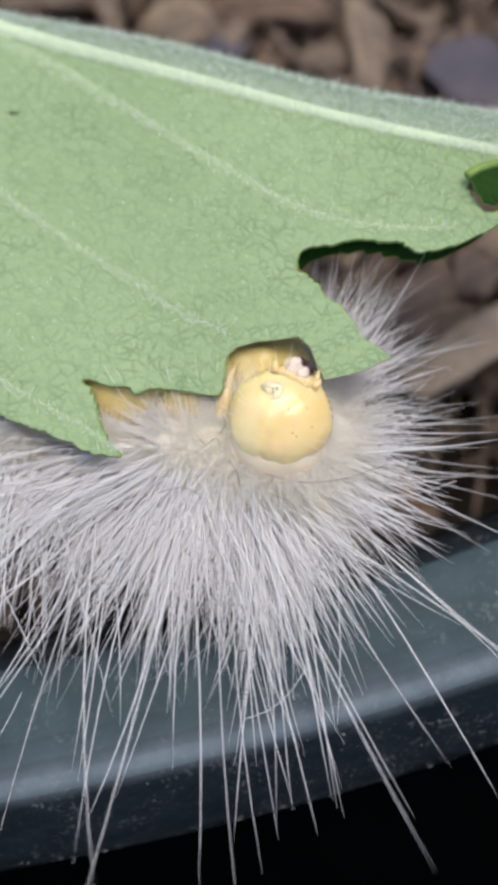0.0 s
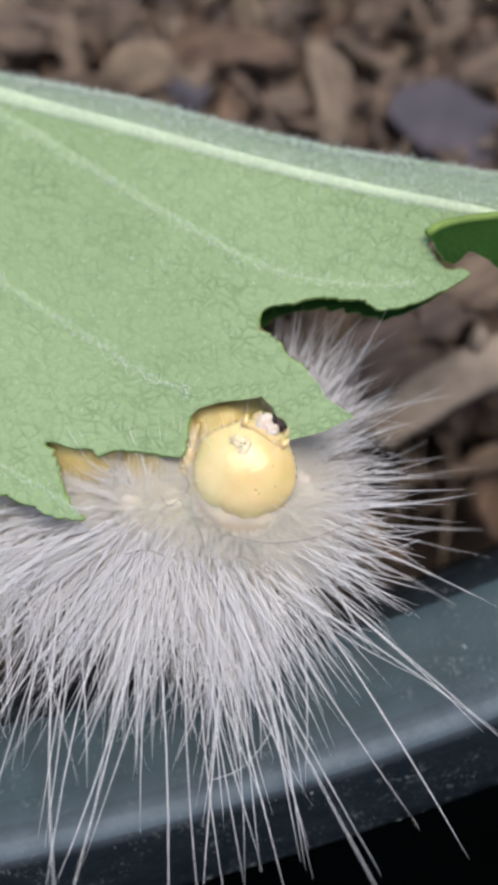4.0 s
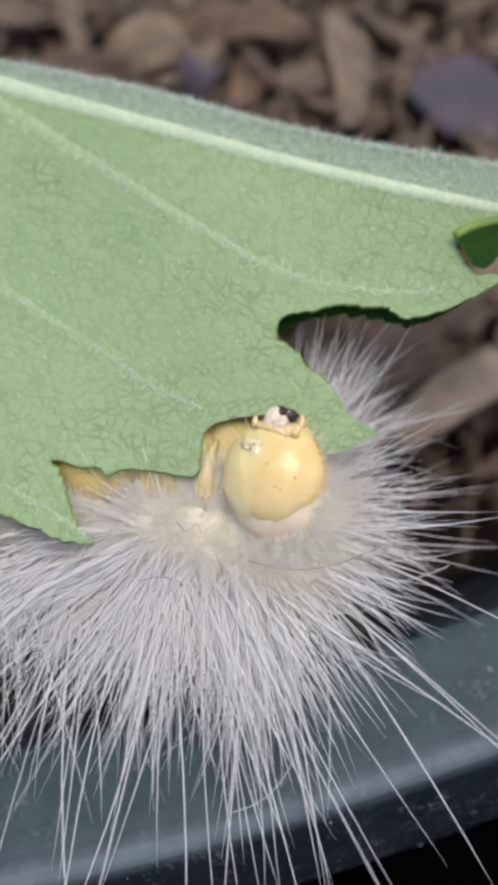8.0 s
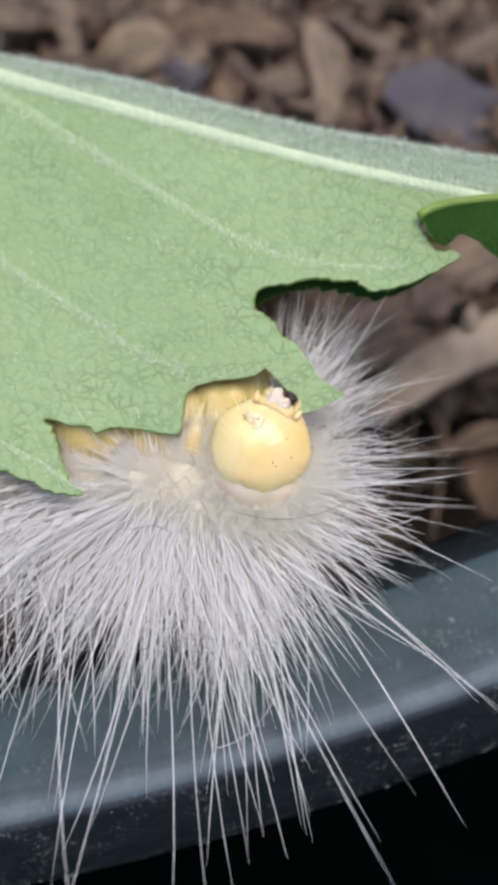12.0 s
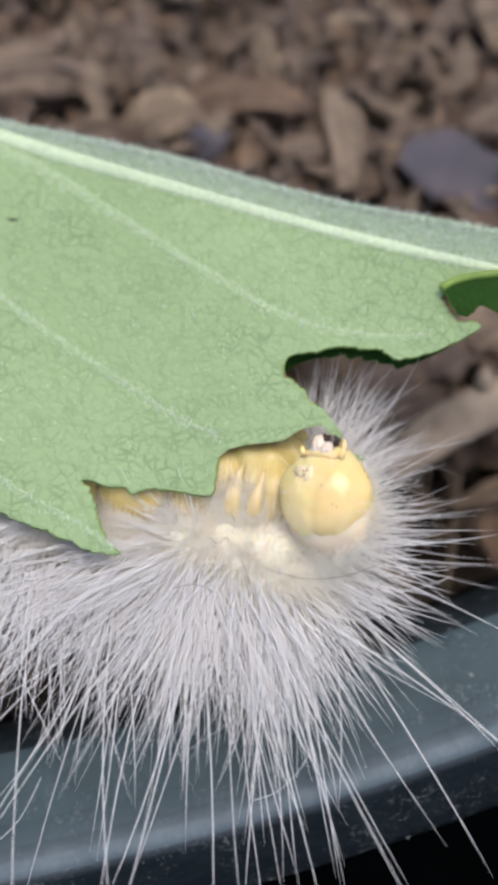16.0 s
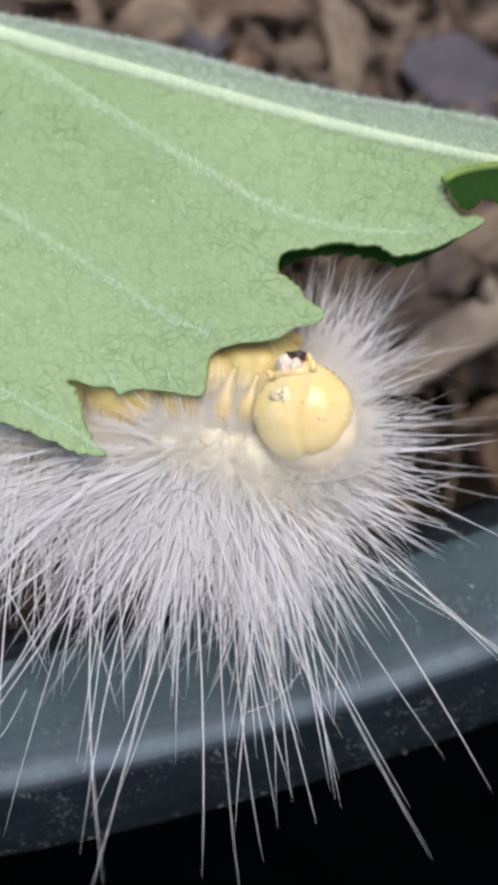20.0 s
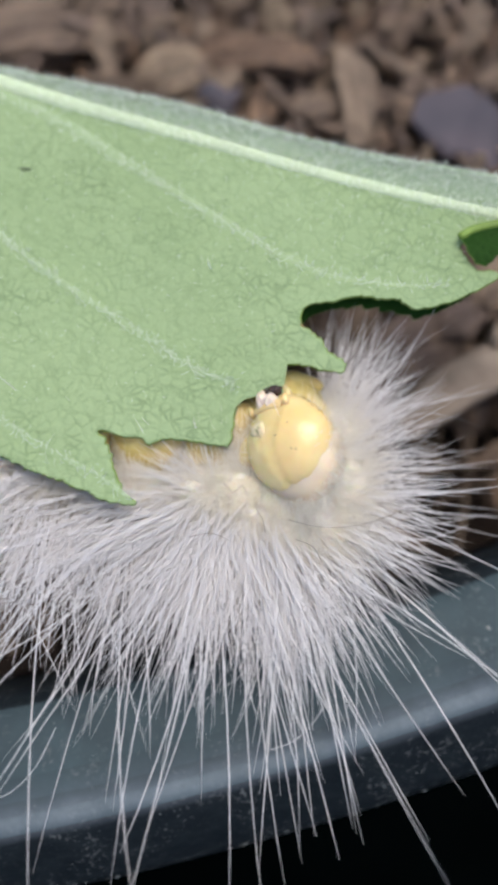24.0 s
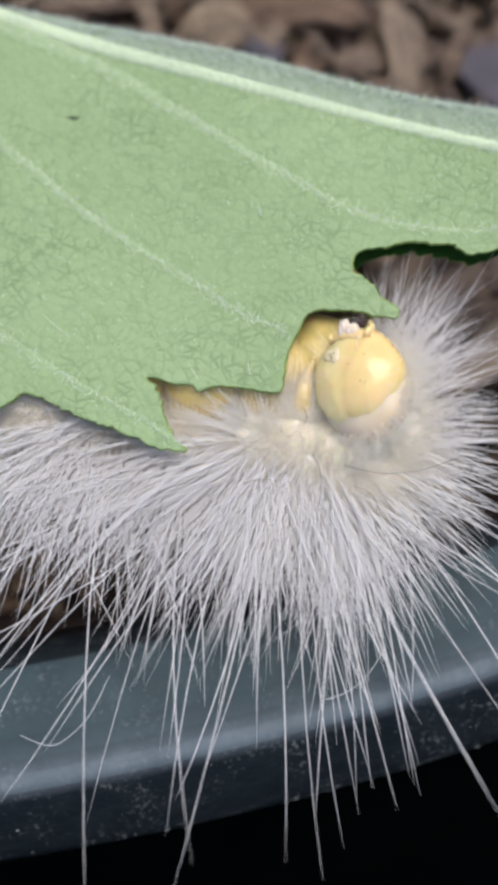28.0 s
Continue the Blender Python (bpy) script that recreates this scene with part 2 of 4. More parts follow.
WOOL = plain("cream_wool", (0.84, 0.785, 0.69), 0.95, 0.06, 2500, 0.00002, 0.02, sss=0.5)
AMBER = plain("olive_amber_skin", (0.42, 0.34, 0.06), 0.35, 0.3, 520, 0.00006, 0.4, sss=0.4, second=(0.76, 0.59, 0.27))
LEGSKIN = plain("pale_leg", (0.60, 0.47, 0.24), 0.3, 0.15, 900, 0.00003, 0.45, sss=0.5)
FRONS = plain("white_brow_plate", (0.76, 0.60, 0.37), 0.12, 0.2, 1500, 0.00002, 0.5, sss=0.4)
CLYPEUS = plain("pale_amber_plate", (0.74, 0.53, 0.25), 0.15, 0.10, 2500, 0.00001, 0.5, sss=0.3)
LABRUM = plain("pinkish_white_lip", (0.68, 0.55, 0.45), 0.22, 0.12, 1500, 0.00002, 0.5, sss=0.4)
JAW = plain("brown_jaw", (0.16, 0.07, 0.03), 0.3, 0.3, 2500, 0.00001, 0.5)
DARK = plain("dark_brown_chitin", (0.03, 0.015, 0.01), 0.25, 0.3, 2500, 0.00001, 0.5)
BROWN_HAIR = plain("dark_setae", (0.16, 0.13, 0.10), 0.5, 0.3, 900, 0)
POT = pot_material()
SPECK = plain("pale_grit", (0.19, 0.205, 0.20), 0.8, 0.5, 2500)
SOIL = plain("dark_soil", (0.045, 0.032, 0.026), 0.95, 0.6, 350, 0.0012)
# the deep shade below the pot is put into this near-black base colour
SHADE_GROUND = plain("ground_painted_shade", (0.0006, 0.0011, 0.0011), 0.95, 0.4, 400, 0.0003, spec=0.0)
BARK = wood_material("brown_bark", [(0.0, (0.09, 0.053, 0.036)), (0.3, (0.20, 0.122, 0.08)), (0.65, (0.32, 0.20, 0.125)), (1.0, (0.44, 0.275, 0.16))])
PALE_WOOD = wood_material("pale_wood", [(0.0, (0.25, 0.175, 0.125)), (0.4, (0.34, 0.25, 0.18)), (0.75, (0.42, 0.32, 0.225)), (1.0, (0.50, 0.38, 0.25))])
GREY_WOOD = wood_material("grey_wood", [(0.0, (0.17, 0.128, 0.105)), (0.5, (0.26, 0.195, 0.16)), (1.0, (0.36, 0.27, 0.22))])
TWIG = plain("tan_twig", (0.25, 0.19, 0.14), 0.85, 0.4, 420, 0.0005, 0.15, second=(0.36, 0.285, 0.215))
SLATE = plain("slate_grey", (0.050, 0.055, 0.072), 0.75, 0.3, 220, 0.0004, 0.2, second=(0.092, 0.074, 0.082))


# ---- helpers for meshes ----
def mesh_object(name, verts, faces, mats, parent=None, label="", slots=None, smooth=True):
    me = bpy.data.meshes.new(name)
    me.from_pydata([tuple(v) for v in verts], [], faces)
    for m in mats if isinstance(mats, (list, tuple)) else [mats]:
        me.materials.append(m)
    if slots is not None:
        me.polygons.foreach_set("material_index", slots)
    me.polygons.foreach_set("use_smooth", [smooth] * len(me.polygons))
    me.update()
    ob = new(name, me)
    if parent:
        ob.parent = parent
    if label:
        tagged(ob, label)
    return ob


def empty(name, m):
    ob = new(name)
    ob.empty_display_size = 0.002
    ob.matrix_world = m
    return ob


def tube(path, radii, sides=8, flat=1.0):
    """Verts and faces of a tube along a list of points, closed at its ends."""
    verts, faces = [], []
    up = Vector((0, 0, 1))
    for i, p in enumerate(path):
        a, b = path[max(i - 1, 0)], path[min(i + 1, len(path) - 1)]
        d = (Vector(b) - Vector(a)).normalized()
        s = d.cross(up)
        s = s.normalized() if s.length > 1e-6 else Vector((1, 0, 0))
        u = s.cross(d)
        for k in range(sides):
            w = 2 * math.pi * k / sides
            verts.append(Vector(p) + radii[i] * (math.cos(w) * s + flat * math.sin(w) * u))
    for i in range(len(path) - 1):
        for k in range(sides):
            j = (k + 1) % sides
            faces.append((i * sides + k, i * sides + j, (i + 1) * sides + j, (i + 1) * sides + k))
    faces.append(tuple(range(sides - 1, -1, -1)))
    n = (len(path) - 1) * sides
    faces.append(tuple(n + k for k in range(sides)))
    return verts, faces


def smooth_line(points, step):
    """A Catmull-Rom line through points, with about that spacing."""
    pts = [Vector(p) for p in points]
    out = []
    for i in range(len(pts) - 1):
        a, b, c, d = pts[max(i - 1, 0)], pts[i], pts[i + 1], pts[min(i + 2, len(pts) - 1)]
        n = max(1, round((c - b).length / step))
        for k in range(n):
            t = k / n
            out.append(0.5 * (2 * b + (c - a) * t + (2 * a - 5 * b + 4 * c - d) * t * t + (3 * b - a - 3 * c + d) * t ** 3))
    out.append(pts[-1])
    return out


def strands(verts, faces, root, way, length, radius, bend, rng, rings=5):
    """Adds one three-sided tapering hair, gently curved."""
    way = way.normalized()
    side = way.cross(Vector((rng.uniform(-1, 1), rng.uniform(-1, 1), rng.uniform(-1, 1))))
    side = side.normalized() if side.length > 1e-6 else Vector((0, 0, 1))
    n0 = len(verts)
    u = way.cross(side)
    for i in range(rings):
        t = i / (rings - 1)
        p = root + way * (length * t) + bend * (length * t * t)
        r = radius * (1.0 - 0.9 * t ** 5)
        for k in range(3):
            w = 2.094 * k
            verts.append(p + r * (math.cos(w) * side + math.sin(w) * u))
    for i in range(rings - 1):
        for k in range(3):
            j = (k + 1) % 3
            a = n0 + 3 * i
            faces.append((a + k, a + j, a + 3 + j, a + 3 + k))


# ---- setting: ground, pot, soil ----
def ground():
    n, size = 24, 150.0
    vs = [((i / n - 0.5) * 2, (j / n - 0.5) * 2) for i in range(n + 1) for j in range(n + 1)]
    verts = [(math.copysign(abs(u) ** 4, u) * size, math.copysign(abs(v) ** 4, v) * size, 0.0) for u, v in vs]
    faces = [(i * (n + 1) + j, (i + 1) * (n + 1) + j, (i + 1) * (n + 1) + j + 1, i * (n + 1) + j + 1) for i in range(n) for j in range(n)]
    ob = mesh_object("ground", verts, faces, SHADE_GROUND)
    tagged(ob, "ground far below the pot, its deep shade painted as near-black", "ground", kind="structure")


def lathe(profile, segments, wobble=0.0):
    verts, faces = [], []
    n = len(profile)
    for s in range(segments):
        a = 2 * math.pi * s / segments
        for r, z in profile:
            e = 1 + wobble * math.sin(3 * a + 0.7)
            verts.append((r * e * math.cos(a) * MM, r * e * math.sin(a) * MM, z * MM))
    for s in range(segments):
        t = (s + 1) % segments
        for k in range(n - 1):
            faces.append((s * n + k, t * n + k, t * n + k + 1, s * n + k + 1))
    return verts, faces


def pot():
    top = empty("plant_pot", pose(POT_X * MM, POT_Y * MM, 0))
    h = HEIGHT * 1000
    rim = [(150.3, h - 9), (150.9, h - 6.2), (151.4, h - 5.2), (152.0, h - 4.75), (152.8, h - 4.55), (154.0, h - 4.4), (155.2, h - 4.2), (156.2, h - 3.85),
           (156.8, h - 3.55), (157.2, h - 3.45), (157.6, h - 3.55), (158.1, h - 3.95), (158.8, h - 4.7), (159.6, h - 5.6), (160.2, h - 6.4), (160.5, h - 6.9),
           (160.6, h - 7.4), (160.3, h - 8.2), (159.0, h - 9.0), (155.0, h - 9.6), (153.6, h - 10.5)]
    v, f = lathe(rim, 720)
    mesh_object("rim", v, f, POT, top, "rounded black plastic rim, bluish with dust and painted sky sheen")
    wall = [(150.2, h - 9.0), (149.0, h - 30), (118, 8.0), (117, 4.0), (1, 4.0), (1, 0.0), (121, 0.0), (124, 2.0), (126, 8), (152.6, h - 30), (153.6, h - 10.5)]
    v, f = lathe(wall, 120)
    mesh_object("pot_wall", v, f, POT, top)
    rng = random.Random(12)
    verts, faces = [], []
    for i in range(420):
        a = rng.uniform(-1.50, -1.02)
        r = rng.choice((rng.uniform(152.4, 156.6), rng.uniform(157.9, 160.4), rng.uniform(160.3, 160.58), rng.uniform(160.35, 160.58), rng.uniform(160.4, 160.58)))
        z = next(z0 + (z1 - z0) * (r - r0) / (r1 - r0) for (r0, z0), (r1, z1) in zip(rim, rim[1:]) if r0 <= r <= r1)
        size = rng.uniform(0.02, 0.05) * (3.2 if rng.random() < 0.05 else 1)
        v, f = blob((r * math.cos(a), r * math.sin(a), z), (size, size * rng.uniform(0.4, 1), size * 0.3), i, 0.3, 3)
        n0 = len(verts)
        verts += v
        faces += [tuple(n0 + q for q in fc) for fc in f]
    ob = mesh_object("dirt_specks", verts, faces, SPECK, top, "pale grains of dirt stuck to the rim")
    tagged(ob, kind="stuff")
    tagged(top, "black plastic plant pot, rounded rim with dust and painted sheen, filled with mulch", "plant pot")


MULCH_Z = HEIGHT * 1000 - 16.0


def sink(x, y):
    """How far the mulch lies lower beside the pot's wall."""
    return 1.8 * min(1.0, max(0.0, (math.hypot(x - POT_X, y - POT_Y) - 131) / 10))


def hollow(x, y):
    """A hollow in the mulch below the twig, 0 to 1."""
    return min(1.0, max(0.0, 1.5 - math.hypot((x - 13.5) / 7.0, (y - 3.8) / 3.4)))


def soil():
    rings, segs = 60, 120
    verts, faces = [(0, 0, 0)], []
    for i in range(1, rings + 1):
        r = 149.0 * i / rings
        for s in range(segs):
            a = 2 * math.pi * s / segs
            x, y = r * math.cos(a), r * math.sin(a)
            z = 1.4 * noise.noise((x * 0.08, y * 0.08, 0)) + 0.7 * noise.noise((x * 0.3, y * 0.3, 5)) - 2.4 * min(1.0, max(0.0, (r - 131) / 10)) - 6.0 * hollow(x + POT_X, y + POT_Y)
            verts.append((x * MM, y * MM, z * MM))
    for s in range(segs):
        faces.append((0, 1 + s, 1 + (s + 1) % segs))
    for i in range(rings - 1):
        for s in range(segs):
            t = (s + 1) % segs
            a, b = 1 + i * segs, 1 + (i + 1) * segs
            faces.append((a + s, b + s, b + t, a + t))
    ob = mesh_object("soil", verts, faces, SOIL)
    ob.matrix_world = pose(POT_X * MM, POT_Y * MM, (MULCH_Z - 3.0) * MM)
    tagged(ob, "dark damp soil under the bark mulch in the pot", "soil", kind="structure")


# ---- mulch ----
def chip_verts(rng, length, width, thick):
    """A splintered piece of bark: a bar with uneven section, frayed ends and a slight twist."""
    n, k = 7, 8
    verts, faces = [], []
    seed = rng.uniform(0, 100)
    twist = rng.uniform(-0.5, 0.5)
    bow = rng.uniform(-0.12, 0.12)
    skew = [rng.uniform(-0.12, 0.12) * length for _ in range(k)]
    for i in range(n):
        t = i / (n - 1) - 0.5
        fade = 1.0 - (0.6 * abs(2 * t) ** 3.5)
        for j in range(k):
            a = 2 * math.pi * (j + 0.5) / k
            c, s = math.cos(a), math.sin(a)
            c, s = math.copysign(abs(c) ** 0.25, c), math.copysign(abs(s) ** 0.25, s)
            e = 1 + 0.42 * noise.noise((seed + 2.4 * t, c * 1.5, s * 1.5)) + 0.22 * noise.noise((seed + 7 * t, c * 4, s * 4))
            y, z = c * width * 0.5 * fade * e, s * thick * 0.5 * fade * e
            w = twist * t
            x = t * length + (skew[j] * (2 * t) if abs(t) > 0.4 else 0)
            verts.append(Vector((x, y * math.cos(w) - z * math.sin(w) + bow * length * 4 * t * t, y * math.sin(w) + z * math.cos(w))) * MM)
    for i in range(n - 1):
        for j in range(k):
            m = (j + 1) % k
            faces.append((i * k + j, i * k + m, (i + 1) * k + m, (i + 1) * k + j))
    faces.append(tuple(range(k - 1, -1, -1)))
    faces.append(tuple((n - 1) * k + j for j in range(k)))
    return verts, faces


CHIP_KINDS = [(BARK, "crumbly dark brown bark chip lying in the mulch"), (BARK, "rough reddish brown bark chip lying in the mulch"),
              (GREY_WOOD, "weathered grey-brown wood chip lying in the mulch"), (PALE_WOOD, "pale tan splinter of wood lying in the mulch")]


def mulch():
    rng = random.Random(11)
    masters = []
    for i in range(20):
        mat, text = CHIP_KINDS[i % 4]
        size = rng.uniform(2.8, 7.5)
        v, f = chip_verts(rng, size, size * rng.uniform(0.28, 0.6), rng.uniform(0.9, 2.2))
        me = bpy.data.meshes.new("wood_chip")
        me.from_pydata([tuple(q) for q in v], [], f)
        me.materials.append(mat)
        masters.append((me, text))
    for i in range(400):
        x, y = rng.uniform(-26, 30), rng.uniform(-10, 50)
        if math.hypot(x - POT_X, y - POT_Y) > 146 or (7.5 < x < 17 and 4.6 < y < 9.6) or (hollow(x, y) > 0.4 and rng.random() < 0.7):
            continue
        me, text = masters[rng.randrange(20)]
        ob = new("wood_chip", me)
        layer = rng.random()
        ob.matrix_world = pose(x * MM, y * MM, (MULCH_Z - 1.6 + 3.4 * layer - sink(x, y) - 5.0 * hollow(x, y)) * MM, rng.uniform(-28, 28), rng.uniform(-24, 24), rng.uniform(0, 360))
        tagged(ob, text, "wood chip", "chips of the mulch")
    # the rest of the pot's mulch, beyond what is seen closely
    verts, faces = [], []
    for i in range(2200):
        a, r = rng.uniform(0, 2 * math.pi), 146 * math.sqrt(rng.random())
        x, y = r * math.cos(a), r * math.sin(a)
        if -26 < x + POT_X < 30 and -10 < y + POT_Y < 50:
            continue
        size = rng.uniform(3, 9)
        v, f = chip_verts(rng, size, size * rng.uniform(0.25, 0.5), rng.uniform(1.2, 2.6))
        m = pose(x * MM, y * MM, rng.uniform(-0.0015, 0.003), rng.uniform(-20, 20), rng.uniform(-20, 20), rng.uniform(0, 360))
        n0 = len(verts)
        verts += [m @ q for q in v]
        faces += [tuple(n0 + q for q in fc) for fc in f]
    ob = mesh_object("mulch", verts, faces, BARK, smooth=False)
    ob.matrix_world = pose(POT_X * MM, POT_Y * MM, (MULCH_Z - 1.5) * MM)
    tagged(ob, "loose brown bark mulch covering the soil of the pot", "mulch", kind="stuff")


def crumbs():
    rng = random.Random(77)
    verts, faces = [], []
    for i in range(2600):
        x, y = rng.uniform(-24, 28), rng.uniform(-10, 46)
        if math.hypot(x - POT_X, y - POT_Y) > 148 or (7.5 < x < 17 and 5.0 < y < 9.0) or hollow(x, y) > 0.5:
            continue
        size = rng.uniform(0.5, 1.7)
        v, f = chip_verts(rng, size, size * rng.uniform(0.5, 0.9), size * rng.uniform(0.4, 0.8))
        m = pose(x * MM, y * MM, (MULCH_Z + rng.uniform(-1.8, 2.6) - sink(x, y)) * MM, rng.uniform(-60, 60), rng.uniform(-60, 60), rng.uniform(0, 360))
        n0 = len(verts)
        verts += [m @ q for q in v]
        faces += [tuple(n0 + q for q in fc) for fc in f]
    ob = mesh_object("crumbs", verts, faces, PALE_WOOD, smooth=False)
    bits, shells = [], []
    for i in range(2600):
        x, y = rng.uniform(-24, 28), rng.uniform(-10, 46)
        if math.hypot(x - POT_X, y - POT_Y) > 147 or (7.5 < x < 17 and 5.0 < y < 9.0) or hollow(x, y) > 0.5:
            continue
        size = rng.uniform(1.2, 3.4)
        v, f = chip_verts(rng, size, size * rng.uniform(0.12, 0.4), rng.uniform(0.2, 0.6))
        m = pose(x * MM, y * MM, (MULCH_Z + rng.uniform(-0.5, 4.4) - sink(x, y)) * MM, rng.uniform(-40, 40), rng.uniform(-35, 35), rng.uniform(0, 360))
        n0 = len(bits)
        bits += [m @ q for q in v]
        shells += [tuple(n0 + q for q in fc) for fc in f]
    flakes = mesh_object("bark_flakes", bits, shells, BARK, smooth=False)
    tagged(flakes, "thin brown flakes and splinters of bark on the mulch", "bark flakes", kind="stuff")
    for name, mat, count, text in (("wood_splinters", PALE_WOOD, 1100, "pale beige splinters lying across the mulch"), ("grey_splinters", GREY_WOOD, 900, "pinkish grey splinters lying across the mulch")):
        bits, shells = [], []
        for i in range(count):
            x, y = rng.uniform(-24, 28), rng.uniform(8, 46)
            if math.hypot(x - POT_X, y - POT_Y) > 147 or (7.5 < x < 20 and y < 12.0):
                continue
            size = rng.uniform(1.5, 5.0)
            v, f = chip_verts(rng, size, size * rng.uniform(0.15, 0.45), rng.uniform(0.2, 0.7))
            m = pose(x * MM, y * MM, (MULCH_Z + rng.uniform(0.5, 5.0) - sink(x, y)) * MM, rng.uniform(-50, 50), rng.uniform(-45, 45), rng.gauss(80, 50))
            n0 = len(bits)
            bits += [m @ q for q in v]
            shells += [tuple(n0 + q for q in fc) for fc in f]
        tagged(mesh_object(name, bits, shells, mat, smooth=False), text, "wood splinters", kind="stuff")
    fibres, bands = [], []
    for i in range(280):
        x, y = rng.uniform(-20, 22), rng.uniform(-6, 42)
        if math.hypot(x - POT_X, y - POT_Y) > 146:
            continue
        a, n = rng.uniform(0, math.pi), rng.uniform(1.5, 4.5)
        line = [Vector((x + math.cos(a) * n * t, y + math.sin(a) * n * t + 0.4 * math.sin(3 * t + i), MULCH_Z + 1.2 - sink(x, y) + 1.2 * t * rng.uniform(0.2, 1))) * MM for t in (-1, -0.5, 0, 0.5, 1)]
        v, f = tube(line, [0.12 * MM, 0.16 * MM, 0.17 * MM, 0.14 * MM, 0.06 * MM], 5)
        n0 = len(fibres)
        fibres += v
        bands += [tuple(n0 + q for q in fc) for fc in f]
    straw = mesh_object("straw_fibres", fibres, bands, PALE_WOOD)
    tagged(straw, "thin pale plant fibres scattered over the mulch", "plant fibres", kind="stuff")
    tagged(ob, "crumbs of bark and grit strewn between the chips", "mulch crumbs", kind="stuff")


def big_chip(name, seed, size, where, turn, mat, label, cat):
    rng = random.Random(seed)
    v, f = chip_verts(rng, *size)
    ob = mesh_object(name, v, f, mat, smooth=False)
    x, y, z = where
    ob.matrix_world = pose(x * MM, y * MM, (HEIGHT * 1000 + z) * MM, *turn)
    tagged(ob, label, cat)


def twig():
    top = empty("twig", pose(0.0095, 0.0076, (HEIGHT * 1000 - 10.9) * MM, 0, -2, 28))
    rng = random.Random(4)
    path = smooth_line([(-2.2, -0.2, -0.5), (0, 0.0, 0), (4, 0.2, 0.2), (8, -0.3, 0.3), (13, -1.6, 0.1), (19, -3.6, -0.6)], 0.5)
    verts, faces = tube([p * MM for p in path], [(1.15 + 0.30 * min(1, i / 14)) * MM * (0.45 if i == 0 else 1) for i in range(len(path))], 18, 0.85)
    for i, v in enumerate(verts):
        d = 0.16 * noise.noise((v.x * 250, v.y * 900, v.z * 900)) + 0.10 * noise.noise((v.x * 700, v.y * 2000, v.z * 2000))
        verts[i] = v + Vector((0, d, d)) * MM
    mesh_object("stick", verts, faces, TWIG, top)
    v, f = tube([Vector(p) * MM for p in ((5, 1.0, 0.9), (5.5, 1.7, 1.4), (5.7, 2.0, 1.5))], [0.0006, 0.00045, 0.0002], 8)
    mesh_object("side_shoot", v, f, TWIG, top)
    tagged(top, "pale tan weathered twig with a broken end lying on the mulch", "twig")


# ---- the leaf ----
def leaf_z(x, y):
    """Depth of the leaf's skin on the working plane: leaning back towards the midrib, folded away beyond it."""
    mid = midrib_y(x)
    z = 1.5 - 0.26 * y + 0.05 * x + 0.12 * math.sin(x * 0.45 + y * 0.2)
    if y > mid:
        z -= 0.25 * (y - mid)
    return z


def midrib_y(x):
    return 15.95 - 0.305 * x + 0.002 * x * x


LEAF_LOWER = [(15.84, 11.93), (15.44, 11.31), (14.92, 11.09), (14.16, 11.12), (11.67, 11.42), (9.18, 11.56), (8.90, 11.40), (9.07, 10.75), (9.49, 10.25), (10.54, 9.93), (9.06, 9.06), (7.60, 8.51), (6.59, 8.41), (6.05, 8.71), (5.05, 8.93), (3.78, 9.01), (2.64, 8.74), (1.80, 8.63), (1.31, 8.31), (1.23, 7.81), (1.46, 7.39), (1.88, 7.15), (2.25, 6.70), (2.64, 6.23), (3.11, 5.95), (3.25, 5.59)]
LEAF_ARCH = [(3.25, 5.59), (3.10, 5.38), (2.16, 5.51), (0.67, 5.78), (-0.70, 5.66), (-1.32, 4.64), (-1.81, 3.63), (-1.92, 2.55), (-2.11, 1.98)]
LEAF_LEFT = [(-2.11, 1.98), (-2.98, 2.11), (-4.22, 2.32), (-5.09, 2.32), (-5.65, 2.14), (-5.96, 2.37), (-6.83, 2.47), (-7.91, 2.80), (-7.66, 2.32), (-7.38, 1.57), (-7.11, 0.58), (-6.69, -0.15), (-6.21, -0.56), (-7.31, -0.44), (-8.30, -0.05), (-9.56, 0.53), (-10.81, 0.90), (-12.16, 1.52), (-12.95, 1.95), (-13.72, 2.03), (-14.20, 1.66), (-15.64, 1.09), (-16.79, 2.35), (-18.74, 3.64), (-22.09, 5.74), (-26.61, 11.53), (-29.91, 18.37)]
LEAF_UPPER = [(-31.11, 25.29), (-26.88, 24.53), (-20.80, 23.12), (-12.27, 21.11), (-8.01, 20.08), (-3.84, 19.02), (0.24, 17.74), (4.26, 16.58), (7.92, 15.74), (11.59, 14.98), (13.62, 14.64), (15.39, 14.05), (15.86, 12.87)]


def jag(points, step, size, seed):
    """A line through points with the small teeth of a gnawed or serrate margin."""
    out = []
    for i, p in enumerate(smooth_line([(x, y, 0) for x, y in points], step)):
        d = size * (noise.noise((p.x * 2.1, p.y * 2.1, seed)) + 0.6 * noise.noise((p.x * 5.0, p.y * 5.0, seed + 9)) + 1.1 * noise.noise((p.x * 11.0, p.y * 11.0, seed + 3)))
        out.append((p.x + d, p.y + d * 0.8))
    return out


